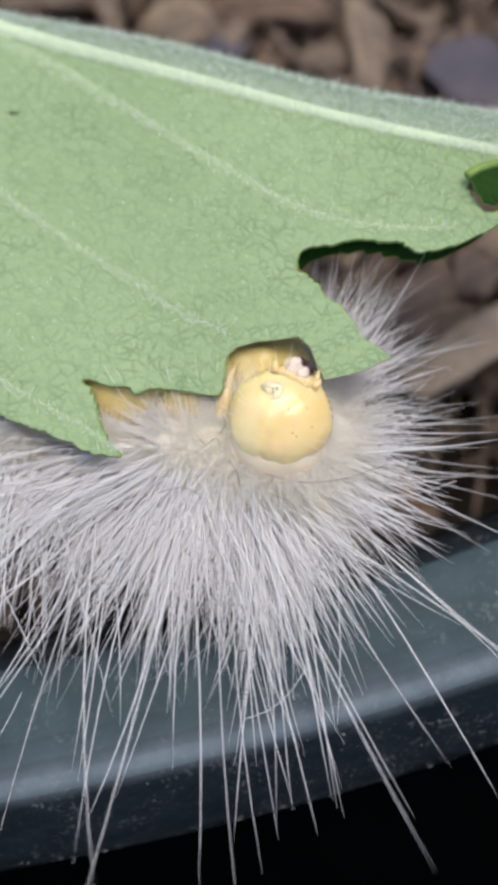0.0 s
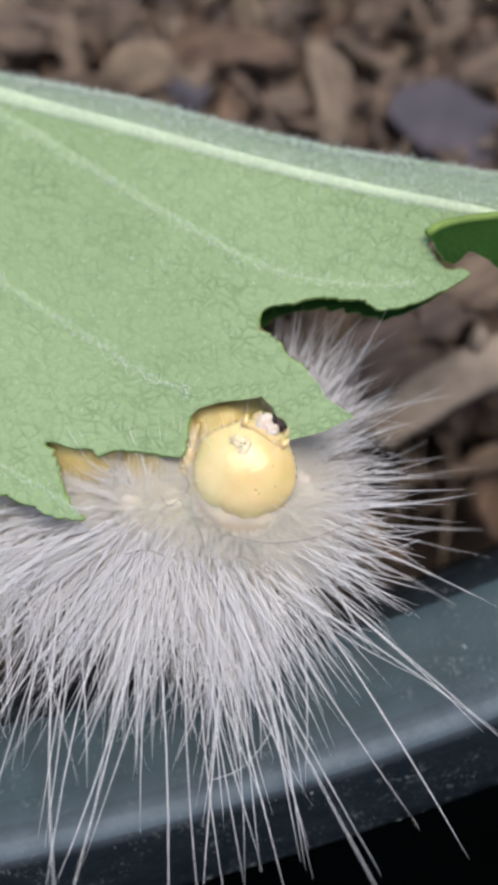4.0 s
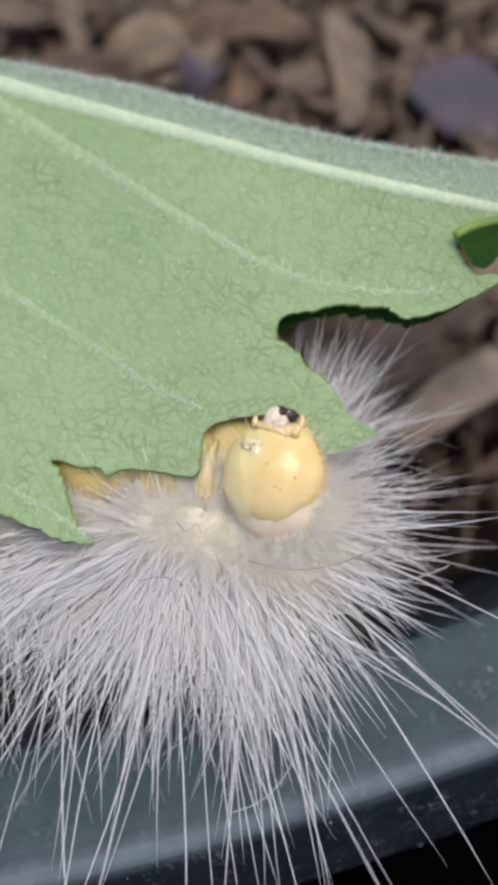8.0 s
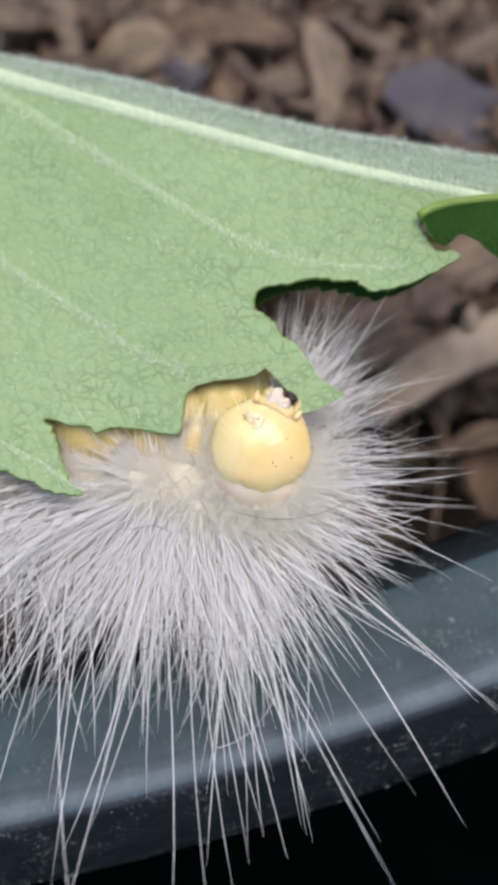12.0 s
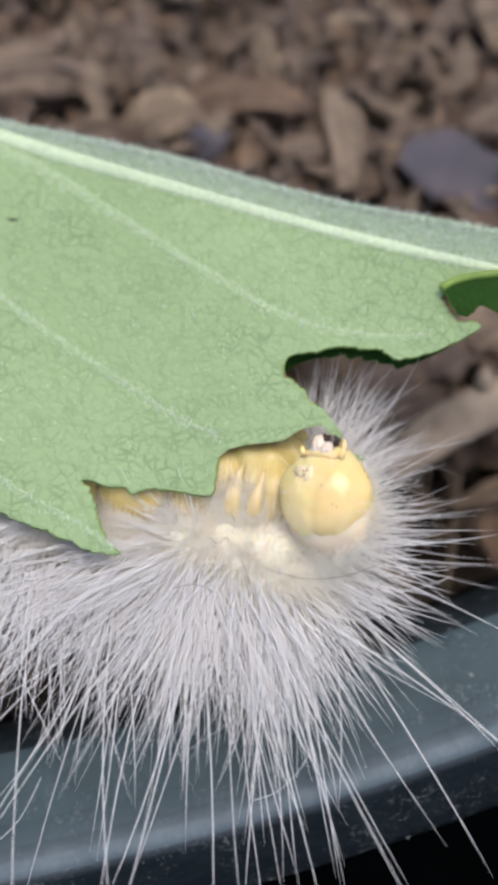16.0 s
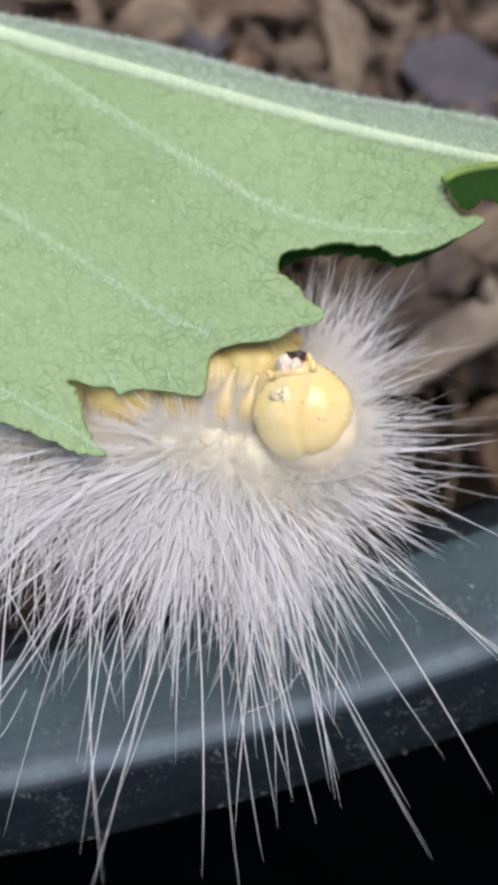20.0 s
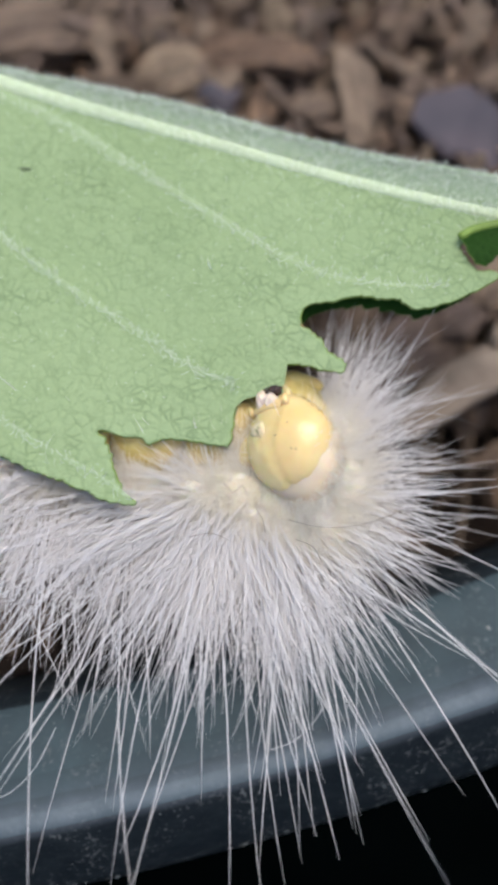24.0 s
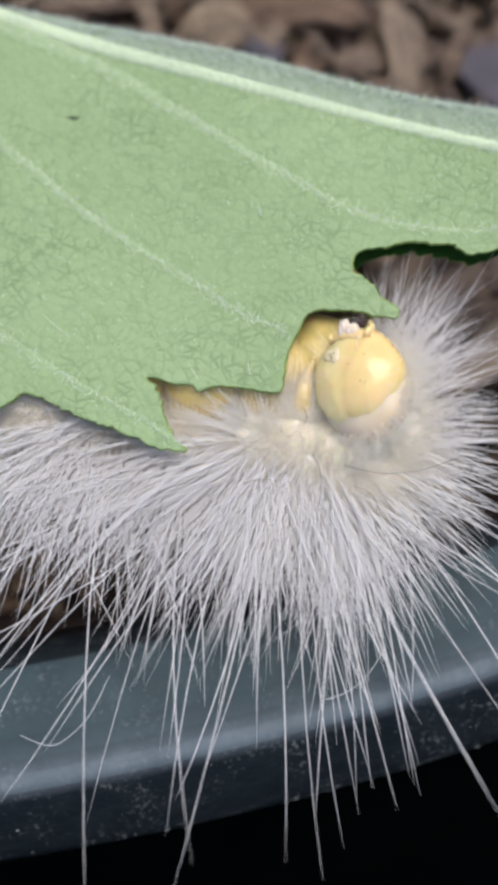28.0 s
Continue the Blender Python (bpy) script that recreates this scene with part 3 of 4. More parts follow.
def plate(name, outline, lines, grid, depth, thick, mats, parent, label=""):
    """A thin curved plate inside an outline: front skin, back skin and rim."""
    from mathutils.geometry import delaunay_2d_cdt
    pts = [Vector(p) for p in outline]
    n = len(pts)
    xs, ys = [p.x for p in pts], [p.y for p in pts]
    extra = []
    for ln in lines:
        extra += [Vector(p) for p in ln]
    if grid:
        x = min(xs) + grid / 2
        row = 0
        while x < max(xs):
            y = min(ys) + grid / 2 * (1 + row % 2)
            while y < max(ys):
                extra.append(Vector((x, y)))
                y += grid
            x += grid
            row += 1
    vs, edges, tris, ov, oe, of = delaunay_2d_cdt(pts + extra, [], [list(range(n))], 1, 1e-4)
    front = [Vector((p.x, p.y, depth(p.x, p.y))) * MM for p in vs]
    back = [v - Vector((0, 0, thick * MM)) for v in front]
    m = len(front)
    rim = front + back
    faces, slots = [], []
    count = {}
    for t in tris:
        a, b, c = (vs[i] for i in t)
        t = tuple(t) if (b - a).cross(c - a) > 0 else tuple(reversed(t))
        faces.append(t), slots.append(0)
        faces.append(tuple(m + i for i in reversed(t))), slots.append(1)
        for i in range(3):
            e = (t[i], t[(i + 1) % 3])
            count[e] = count.get(e, 0) + 1
    for (a, b) in count:
        if (b, a) not in count:
            faces.append((2 * m + b, 2 * m + a, 3 * m + a, 3 * m + b)), slots.append(2)
    return mesh_object(name, front + back + rim, faces, mats, parent, label, slots)


def leaf():
    top = empty("leaf", BASE)
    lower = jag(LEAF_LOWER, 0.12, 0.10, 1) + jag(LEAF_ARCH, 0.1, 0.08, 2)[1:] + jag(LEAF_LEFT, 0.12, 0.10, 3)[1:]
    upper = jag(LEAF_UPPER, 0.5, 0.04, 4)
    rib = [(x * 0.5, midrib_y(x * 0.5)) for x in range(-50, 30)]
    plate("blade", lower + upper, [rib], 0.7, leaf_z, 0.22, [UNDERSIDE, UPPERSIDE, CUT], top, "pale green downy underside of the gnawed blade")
    # midrib and side veins, raised on the underside
    def ridge(name, pts, r0, r1, lift, label=""):
        line = smooth_line([(x, y, 0) for x, y in pts], 0.4)
        path = [Vector((p.x, p.y, leaf_z(p.x, p.y) + lift)) * MM for p in line]
        k = len(path) - 1
        v, f = tube(path, [(r0 + (r1 - r0) * i / k) * MM for i in range(k + 1)], 12, 0.42 if name == "midrib" else 0.12)
        mesh_object(name, v, f, VEIN if name == "midrib" else RIB, top, label)
    ridge("midrib", rib[::4], 0.46, 0.25, 0.0, "thick pale downy midrib")
    veins = [[(-20.76, 22.80), (-11.49, 18.66), (-7.52, 16.15), (-3.69, 13.59), (-1.06, 11.87), (2.02, 10.20), (5.07, 9.57), (8.09, 9.43)],
             [(-24.10, 21.38), (-15.24, 14.06), (-11.50, 10.84), (-9.06, 9.13), (-6.13, 7.22), (-3.79, 5.62), (-1.72, 4.77)],
             [(-22.83, 11.24), (-17.74, 6.77), (-14.42, 4.45), (-11.21, 2.40), (-7.90, 0.66), (-6.39, -0.39)]]
    for v, (a, b) in zip(veins, ((0.26, 0.07), (0.22, 0.07), (0.22, 0.07))):
        ridge("side_vein", v, a * 2.1, b * 1.5, 0.0)
    line = [Vector((x, y - 0.08, leaf_z(x, y) + 0.03)) * MM for x, y in upper]
    v, f = tube(line, [0.10 * MM] * len(line), 8)
    mesh_object("far_margin", v, f, RIB, top, "thin pale margin")
    # down along the veins, the far margin and the blade
    rng = random.Random(5)
    verts, faces = [], []
    margin_x, margin_y = [p[0] for p in upper], [p[1] for p in upper]
    def down(x, y, length, spread, radius):
        if y > np.interp(x, margin_x, margin_y):
            return
        base = Vector((x, y, leaf_z(x, y) + 0.06)) * MM
        way = Vector((rng.uniform(-1, 1) * spread, rng.uniform(-0.6, 1) * spread + 0.25, 1.0))
        strands(verts, faces, base, way, length * MM, radius * MM, Vector((rng.uniform(-0.2, 0.2), rng.uniform(-0.2, 0.2), 0)), rng, 3)
    for k in range(1700):
        x = rng.uniform(-16, 18)
        down(x + rng.gauss(0, 0.1), midrib_y(x) + rng.gauss(0.1, 0.3), rng.uniform(0.25, 0.55), 1.6, 0.009)
    for v, n in zip(veins, (480, 560, 320)):
        line = smooth_line([(x, y, 0) for x, y in v], 0.15)
        for k in range(n):
            p = rng.choice(line)
            down(p.x + rng.gauss(0, 0.16), p.y + rng.gauss(0, 0.16), rng.uniform(0.2, 0.5), 1.8, 0.009)
    for k in range(5200):
        p = rng.choice(upper)
        down(p[0] + rng.uniform(-0.4, 0.4), p[1] - abs(rng.gauss(0, 0.22)), rng.uniform(0.14, 0.46), 1.4, 0.009)
    for k in range(600):
        x = rng.uniform(-15, 9)
        y = rng.uniform(9.5 if x > 0 else (6.5 if x > -5 else 4.0), midrib_y(x))
        down(x, y, rng.uniform(0.1, 0.25), 1.2, 0.008)
    for k in range(16000):
        x = rng.uniform(-15, 16)
        down(x, midrib_y(x) + rng.uniform(0.1, 2.6), rng.uniform(0.1, 0.24), 1.3, 0.0075) if rng.random() < 0.75 - 0.015 * x else None
    down(-2.9, 10.35, 0.9, 0.4, 0.03)
    ob = mesh_object("down", verts, faces, FUZZ, top, "fine whitish down on veins and margin")
    tagged(ob, kind="stuff")
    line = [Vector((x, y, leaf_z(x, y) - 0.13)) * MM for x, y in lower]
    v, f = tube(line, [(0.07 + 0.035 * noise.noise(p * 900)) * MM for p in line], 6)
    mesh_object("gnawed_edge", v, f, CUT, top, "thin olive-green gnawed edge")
    # browned rim of an old bite and a small fleck on the blade
    v, f = tube([Vector((x, y, leaf_z(x, y) - 0.08)) * MM for x, y in [(1.21, 7.81), (1.33, 7.55), (1.51, 7.36), (1.78, 7.20)]], [0.03 * MM, 0.07 * MM, 0.08 * MM, 0.03 * MM], 6)
    mesh_object("bite_scar", v, f, SCAB, top, "browned rim of an old bite")
    v, f = tube([Vector((x, y, leaf_z(x, y) + 0.02)) * MM for x, y in [(-12.33, 15.70), (-12.05, 15.64), (-11.73, 15.67)]], [0.03 * MM, 0.09 * MM, 0.03 * MM], 6, 0.5)
    mesh_object("fleck", v, f, FLECK, top, "small dark fleck")
    # the lobe that rolls over and shows its upper side
    lobe = [(8.71, 11.71), (9.20, 12.02), (10.22, 12.29), (12.20, 12.48), (13.94, 12.55), (14.79, 12.21), (14.98, 11.25), (14.78, 9.63), (14.49, 8.58), (14.22, 8.32), (13.93, 8.42), (12.77, 9.33), (11.78, 10.04), (11.12, 10.59), (10.47, 10.87), (10.13, 10.51), (9.82, 10.30), (9.43, 10.52), (9.08, 11.07)]
    def roll(x, y):
        return leaf_z(x, min(y, midrib_y(x))) + 0.55 - 0.35 * max(0.0, 11.4 - 0.05 * x - y) ** 1.4
    ob = plate("rolled_lobe", jag(lobe + lobe[:1], 0.25, 0.07, 6)[:-1], [], 0.6, roll, 0.2, [UPPERSIDE, UNDERSIDE, CUT], top, "dark green upper side of a lobe that rolls over")
    edge = smooth_line([(x, y, 0) for x, y in lobe[:6]], 0.3)
    v, f = tube([Vector((p.x, p.y, roll(p.x, p.y))) * MM for p in edge], [0.2 * MM] * len(edge), 8)
    mesh_object("lobe_fold", v, f, CUT, top, "lighter green fold line")
    under = [(1.14, 8.82), (3.02, 9.20), (5.06, 9.20), (7.07, 8.96), (8.83, 9.31), (10.24, 9.86), (9.06, 8.96), (7.59, 8.29), (6.53, 8.17), (5.04, 8.55), (3.52, 8.63), (2.00, 8.29), (1.39, 7.86)]
    plate("curled_margin", jag(under + under[:1], 0.12, 0.15, 7)[:-1], [], 0.6, lambda x, y: leaf_z(x, y) - 1.0 - 0.5 * max(0.0, 9.0 - y), 0.2,
          [UPPERSIDE, UPPERSIDE, CUT], top, "dark green curled margin behind the eaten hole")
    # leaf stalk and stem, down to the soil
    path = smooth_line([(-24, midrib_y(-24), leaf_z(-24, midrib_y(-24)) - 0.2), (-30, 24.5, -7), (-38, 28, -10), (-44, 31, -16)], 1.0)
    v, f = tube([p * MM for p in path], [0.55 * MM] * len(path), 10)
    mesh_object("leaf_stalk", v, f, VEIN, top)
    path = smooth_line([(-44, 33, -6), (-44, 31, -14), (-43.6, 28, -24), (-43, 24, -34)], 1.0)
    v, f = tube([p * MM for p in path], [1.6 * MM] * len(path), 12)
    mesh_object("stem", v, f, VEIN, top, "downy green plant stem rooted in the soil")
    tagged(top, "gnawed pale green downy leaf seen from its underside", "leaf")
    return top


# ---- bites that the caterpillar takes from the leaf ----
TONGUE_LINES = [[(1.14, 4.75), (1.82, 4.06), (2.06, 3.43), (2.42, 2.68)], [(1.54, 5.13), (2.44, 4.21), (2.87, 3.45), (3.25, 2.85)],
                [(2.04, 5.56), (2.99, 4.54), (3.53, 3.73), (4.01, 3.05)], [(2.61, 5.66), (3.44, 4.79), (3.96, 4.16), (4.68, 3.38)], [(2.92, 6.08), (3.72, 5.15), (4.09, 4.44), (5.25, 3.65)]]
ARCH_TOP = [(-1.77, 4.83), (-0.98, 5.97), (-0.03, 6.07), (0.67, 6.09), (1.42, 5.98), (2.16, 5.79), (3.33, 5.66)]
ARCH_LOW = [(-2.05, 3.51), (-1.31, 4.16), (-0.40, 4.40), (0.42, 4.45), (1.26, 4.57), (2.01, 5.05), (3.00, 5.25)]


def bite_outlines():
    out = []
    when = [(11.9, 12.4), (13.1, 13.9), (14.4, 15.0), (16.9, 16.1)]
    for a, b, (hi, lo) in zip(TONGUE_LINES, TONGUE_LINES[1:], when):
        mid_a = tuple((Vector(a[1]) * 0.5 + Vector(a[2]) * 0.5))
        mid_b = tuple((Vector(b[1]) * 0.5 + Vector(b[2]) * 0.5))
        out.append((hi, [a[0], a[1], mid_a, mid_b, b[1], b[0]]))
        out.append((lo, [mid_a, a[2], a[3], b[3], b[2], mid_b]))
    for i, t in enumerate((24.6, 24.4, 24.2, 23.8, 23.2, 21.4)):
        out.append((t, [ARCH_LOW[i], ARCH_LOW[i + 1], ARCH_TOP[i + 1], ARCH_TOP[i]]))
    return out


def bites():
    made = []
    for t, line in bite_outlines():
        c = sum((Vector(p) for p in line), Vector((0, 0))) / len(line)
        cz = leaf_z(c.x, c.y)
        rim = []
        for i, p in enumerate(line):
            q = line[(i + 1) % len(line)]
            for k in range(4):
                s = Vector(p).lerp(Vector(q), k / 4)
                rim.append(((s.x - c.x) * 1.04, (s.y - c.y) * 1.04))
        ob = plate("leaf_morsel", rim, [], 0.35, lambda x, y: leaf_z(x + c.x, y + c.y) - cz - 0.004 - 0.003 * (len(made) % 3), 0.22, [UNDERSIDE, UPPERSIDE, CUT], None)
        tagged(ob, "small pale green morsel of leaf that the caterpillar bites off", "leaf morsel", "bites of the leaf")
        made.append((ob, t, Vector((c.x, c.y, cz))))
    return made


# ---- the caterpillar ----
BODY_AXIS = [(2.2, 1.2, -2.6), (0.2, 1.6, -3.0), (-3.0, 2.6, -2.9), (-6.5, 3.2, -3.1), (-10, 3.6, -3.8), (-14, 3.6, -4.1), (-18, 4.6, -4.4), (-22, 5.4, -4.8), (-26, 6.0, -5.2), (-29, 6.3, -5.3)]


def blob(centre, size, rng_seed, rough=0.04, n=18):
    verts, faces = [], []
    for i in range(n + 1):
        a = math.pi * i / n
        for j in range(2 * n):
            b = math.pi * j / n
            d = Vector((math.sin(a) * math.cos(b), math.sin(a) * math.sin(b), math.cos(a)))
            e = 1 + rough * noise.noise(d * 2.2 + Vector((rng_seed, 0, 0)))
            verts.append((Vector(centre) + Vector((d.x * size[0], d.y * size[1], d.z * size[2])) * e) * MM)
    m = 2 * n
    for i in range(n):
        for j in range(m):
            k = (j + 1) % m
            faces.append((i * m + j, (i + 1) * m + j, (i + 1) * m + k, i * m + k))
    return verts, faces


def head_part(parent):
    """The head capsule: two swollen cheeks with a seam between and a wedge-shaped brow, narrower at the mouth, which points along +y; the face looks along +z."""
    def skin(d):
        w = 2.22 * (1 - 0.30 * max(0.0, d.y) ** 1.7 + 0.02 * max(0.0, -d.y))
        front = max(0.0, d.z)
        # the seam on the crown, and the two lines that part the brow from the cheeks
        e = 1 - 0.05 * front * math.exp(-(d.x / 0.08) ** 2) * min(1.0, max(0.0, 0.35 - d.y) * 2)
        arm = 0.10 + 0.42 * max(0.0, d.y + 0.15)
        if d.y > -0.15:
            e -= 0.04 * front * math.exp(-((abs(d.x + 0.06) - arm) / 0.055) ** 2)
            e += 0.022 * front * math.exp(-((abs(d.x + 0.06) - arm - 0.13) / 0.06) ** 2)
        e += 0.03 * noise.noise(d * 2.2) + 0.014 * noise.noise(d * 6 + Vector((3, 1, 7)))
        return Vector((d.x * w, d.y * 2.3, d.z * (1.58 - 0.12 * max(0.0, d.y)))) * e
    verts, faces = [], []
    n, m = 44, 64
    for i in range(n + 1):
        a = math.pi * i / n
        for j in range(m):
            b = 2 * math.pi * j / m
            verts.append(skin(Vector((math.sin(a) * math.cos(b), math.cos(a), math.sin(a) * math.sin(b)))) * MM)
    for i in range(n):
        for j in range(m):
            k = (j + 1) % m
            faces.append((i * m + j, i * m + k, (i + 1) * m + k, (i + 1) * m + j))
    head = mesh_object("head", verts, faces, CAPSULE, parent, "glossy amber-yellow head capsule")
    # soft folds of the neck, in which the capsule sits
    v, f = blob((0.10, -0.80, -0.55), (2.20, 2.04, 1.48), 17, 0.03, 24)
    mesh_object("neck_fold", v, f, PEACH, head, "soft peach-coloured neck fold")
    def on_face(x, y, lift=0.0):
        """The point of the face over x, y."""
        d = Vector((x / 2.22, y / 2.3, 0))
        d.z = math.sqrt(max(0.0, 1 - d.x ** 2 - d.y ** 2))
        return skin(d.normalized()) + Vector((0, 0, lift))
    # wet pale plate and ridge on the brow
    v, f = blob(on_face(-0.60, 0.62, -0.02), (0.46, 0.30, 0.11), 3, 0.45)
    plate_ob = mesh_object("frons", v, f, FRONS, head, "pale wet plate on the brow")
    v, f = blob(on_face(-0.32, 0.50, -0.03), (0.20, 0.42, 0.10), 13, 0.4)
    mesh_object("brow_ridge", v, f, FRONS, head, "pale ridge beside the seam")
    v, f = blob((-0.05, 1.50, 1.02), (0.82, 0.30, 0.28), 41, 0.25)
    mesh_object("clypeus", v, f, CLYPEUS, head, "amber band above the mouth")
    for s in (-1, 1):
        v, f = blob((0.20 * s - 0.02, 1.80 - 0.06 * s, 1.0), (0.34, 0.44 - 0.06 * s, 0.34), 5 + s, 0.25)
        mesh_object("labrum", v, f, LABRUM, head, "pinkish white lip lobe")
        v, f = blob((0.24 * s + 0.08, 2.22, 0.72), (0.34, 0.26, 0.32), 8 + s, 0.3)
        mesh_object("mandible", v, f, DARK, head, "blackish brown mandible")
        v, f = tube([Vector(p) * MM for p in ((0.88 * s, 1.42, 0.95), (0.98 * s, 1.66, 1.02), (1.02 * s, 1.86, 1.0))], [0.19 * MM, 0.14 * MM, 0.06 * MM], 10)
        mesh_object("antenna", v, f, CLYPEUS, head, "stubby pale antenna")
        v, f = tube([Vector(p) * MM for p in ((0.62 * s, 1.75, 0.3), (0.72 * s, 2.1, 0.35), (0.62 * s, 2.4, 0.4))], [0.24 * MM, 0.18 * MM, 0.08 * MM], 10)
        mesh_object("palp", v, f, LEGSKIN, head, "small pale palp")
        for k in range(4):
            p = skin(Vector((s * (0.86 - 0.03 * k), 0.30 + 0.13 * k, 0.12 + 0.06 * (k % 2))).normalized())
            v, f = blob(p, (0.045, 0.045, 0.03), k, 0, 6)
            mesh_object("eyelet", v, f, DARK, head, "tiny black eyelet")
    for x, y in ((0.42, 0.05), (1.05, 0.45), (0.95, -0.72), (1.12, -0.78), (1.55, -0.15)):
        v, f = blob(on_face(x, y, -0.005), (0.035, 0.045, 0.015), x, 0.2, 5)
        mesh_object("freckle", v, f, JAW, head, "tiny brown freckle")
    for x, y in ((-0.58, 0.62), (-0.46, 0.46), (-0.40, 0.66)):
        v, f = blob(on_face(x, y, 0.10), (0.035, 0.04, 0.03), y, 0.2, 5)
        mesh_object("pore", v, f, DARK, plate_ob, "tiny black pore on the pale plate")
    rng = random.Random(8)
    verts, faces = [], []
    for k in range(16):
        d = Vector((rng.uniform(-1, 1), rng.uniform(-0.6, 0.8), rng.uniform(0.1, 1))).normalized()
        strands(verts, faces, skin(d) * MM, d + Vector((0, 0.3, 0)), rng.uniform(0.5, 1.4) * MM, 0.008 * MM, Vector((0, 0, 0)), rng, 3)
    mesh_object("face_hairs", verts, faces, SETAE, head, "sparse fine hairs")
    # fine wool that the neck fold bears, combed outwards behind the cheeks
    verts, faces = [], []
    for k in range(1300):
        a = radians(rng.uniform(-175, 70))
        e = rng.uniform(-0.3, 0.45)
        base = Vector((0.10 + 2.15 * math.cos(a) * math.cos(e), -0.80 + 1.98 * math.sin(a) * math.cos(e), -0.55 + 1.42 * math.sin(e)))
        a += rng.gauss(0, 0.55)
        strands(verts, faces, base * MM, Vector((math.cos(a), math.sin(a), rng.gauss(0.1, 0.2))), (0.25 + 1.6 * rng.random() ** 2) * MM, rng.uniform(0.006, 0.011) * MM, Vector((rng.gauss(0, 0.12), rng.gauss(0, 0.12), -0.05)), rng, 4)
    mesh_object("neck_wool", verts, faces, SETAE_CREAM, head, "fine cream wool behind the cheeks")
    return head


def caterpillar():
    top = empty("caterpillar", BASE)
    axis = smooth_line(BODY_AXIS, 0.45)
    k = len(axis)
    # ringed body segments
    seg = 3.1
    length = 0.0
    start = 0
    runs = []
    for i in range(1, k):
        length += (axis[i] - axis[i - 1]).length
        if length > seg:
            runs.append((start, i))
            start, length = i, 0.0
    runs.append((start, k - 1))
    for a, b in runs:
        if b - a < 2:
            continue
        path = [p * MM for p in axis[a:b + 1]]
        r = [(2.55 + 0.5 * math.sin(math.pi * i / (b - a)) ** 0.6) * MM * (0.9 if a == 0 else 1) for i in range(b - a + 1)]
        v, f = tube(path, r, 24)
        mesh_object("body_segment", v, f, SKIN, top, "yellow-green ringed body segment")
    # woolly warts: middle, size, first and last bearing of their wool, hairs, reach
    warts = (((-3.1, -0.3, -1.35), (2.0, 1.6, 1.55), 0, 360, 1900, 3.4), ((-1.3, -1.1, -1.3), (1.9, 1.6, 1.55), 150, 400, 1000, 3.0), ((0.8, -1.7, -1.1), (2.6, 1.6, 1.3), 190, 390, 1150, 3.0),
             ((2.6, -0.2, -1.5), (1.65, 1.75, 1.2), 250, 450, 850, 2.0), ((2.2, 2.0, -2.0), (1.5, 1.65, 1.0), 300, 450, 650, 1.8), ((-6.6, -0.3, -2.0), (1.8, 1.5, 1.4), 60, 350, 2300, 4.2),
             ((-10.4, 0.9, -2.1), (2.0, 1.4, 1.4), 70, 350, 1500, 4.0), ((-13.6, 1.6, -2.2), (2.4, 1.5, 1.6), 150, 350, 1400, 4.0), ((-17.8, 2.8, -2.8), (2.6, 1.7, 1.5), 150, 350, 1200, 4.0))
    down_rng = random.Random(61)
    for c, size, b0, b1, count, reach in warts:
        v, f = blob(c, size, c[0], 0.08, 22)
        wart = mesh_object("woolly_wart", v, f, WOOL, top, "cream-white woolly wart that bears a tuft")
        verts, faces = [], []
        for i in range(count):
            # rooted over the front of the wart and combed outwards from its middle
            a = radians(down_rng.uniform(b0, b1))
            out = down_rng.random() ** 0.85
            d = Vector((math.cos(a) * out, math.sin(a) * out, math.sqrt(max(0.0, 1 - out * out))))
            base = Vector(c) + 0.96 * Vector((d.x * size[0], d.y * size[1], d.z * size[2]))
            a += down_rng.gauss(0, 0.16 + 2.4 * (1 - out) ** 3)
            up = math.sin(a) > 0.3
            way = Vector((math.cos(a), math.sin(a), 0.22 - 0.34 * out + down_rng.gauss(0, 0.06) + (down_rng.uniform(0, 0.5) if out < 0.3 else 0.0)))
            long = down_rng.uniform(0.7, 1.9) + (down_rng.random() ** 1.8 * reach if out > 0.35 else 0.0)
            if up:
                long *= 0.8
            strands(verts, faces, base * MM, way, long * MM, down_rng.uniform(0.005, 0.010) * MM, Vector((down_rng.gauss(0, 0.1), down_rng.gauss(0, 0.1), -0.05)), down_rng, 4)
        mesh_object("fluff", verts, faces, SETAE_CREAM, wart, "soft cream-white fluff")
    v, f = blob((-1.9, -0.3, -1.0), (2.2, 1.7, 1.36), 31, 0.05, 28)
    cushion = mesh_object("neck_cushion", v, f, CREAM, top, "smooth cream cushion beside the head")
    v, f = blob((0.1, -0.6, -0.95), (2.3, 1.45, 1.38), 37, 0.05, 30)
    throat = mesh_object("throat", v, f, CREAM, top, "smooth cream skin under the head")
    verts, faces = [], []
    for i in range(3200):
        d = Vector((down_rng.gauss(0, 1), down_rng.gauss(0, 1), abs(down_rng.gauss(0, 1)))).normalized()
        if d.z > 0.55 and down_rng.random() < 0.15:
            continue
        base = Vector((0.1 + 2.27 * d.x, -0.6 + 1.42 * d.y, -0.95 + 1.35 * d.z))
        strands(verts, faces, base * MM, d + Vector((0.1, -0.2, down_rng.gauss(0, 0.2))), down_rng.uniform(0.25, 1.1) * MM, down_rng.uniform(0.006, 0.010) * MM, Vector((down_rng.gauss(0, 0.2), down_rng.gauss(0, 0.2), -0.2)), down_rng, 3)
    mesh_object("fuzz", verts, faces, SETAE_CREAM, throat, "short cream fuzz")
    verts, faces = [], []
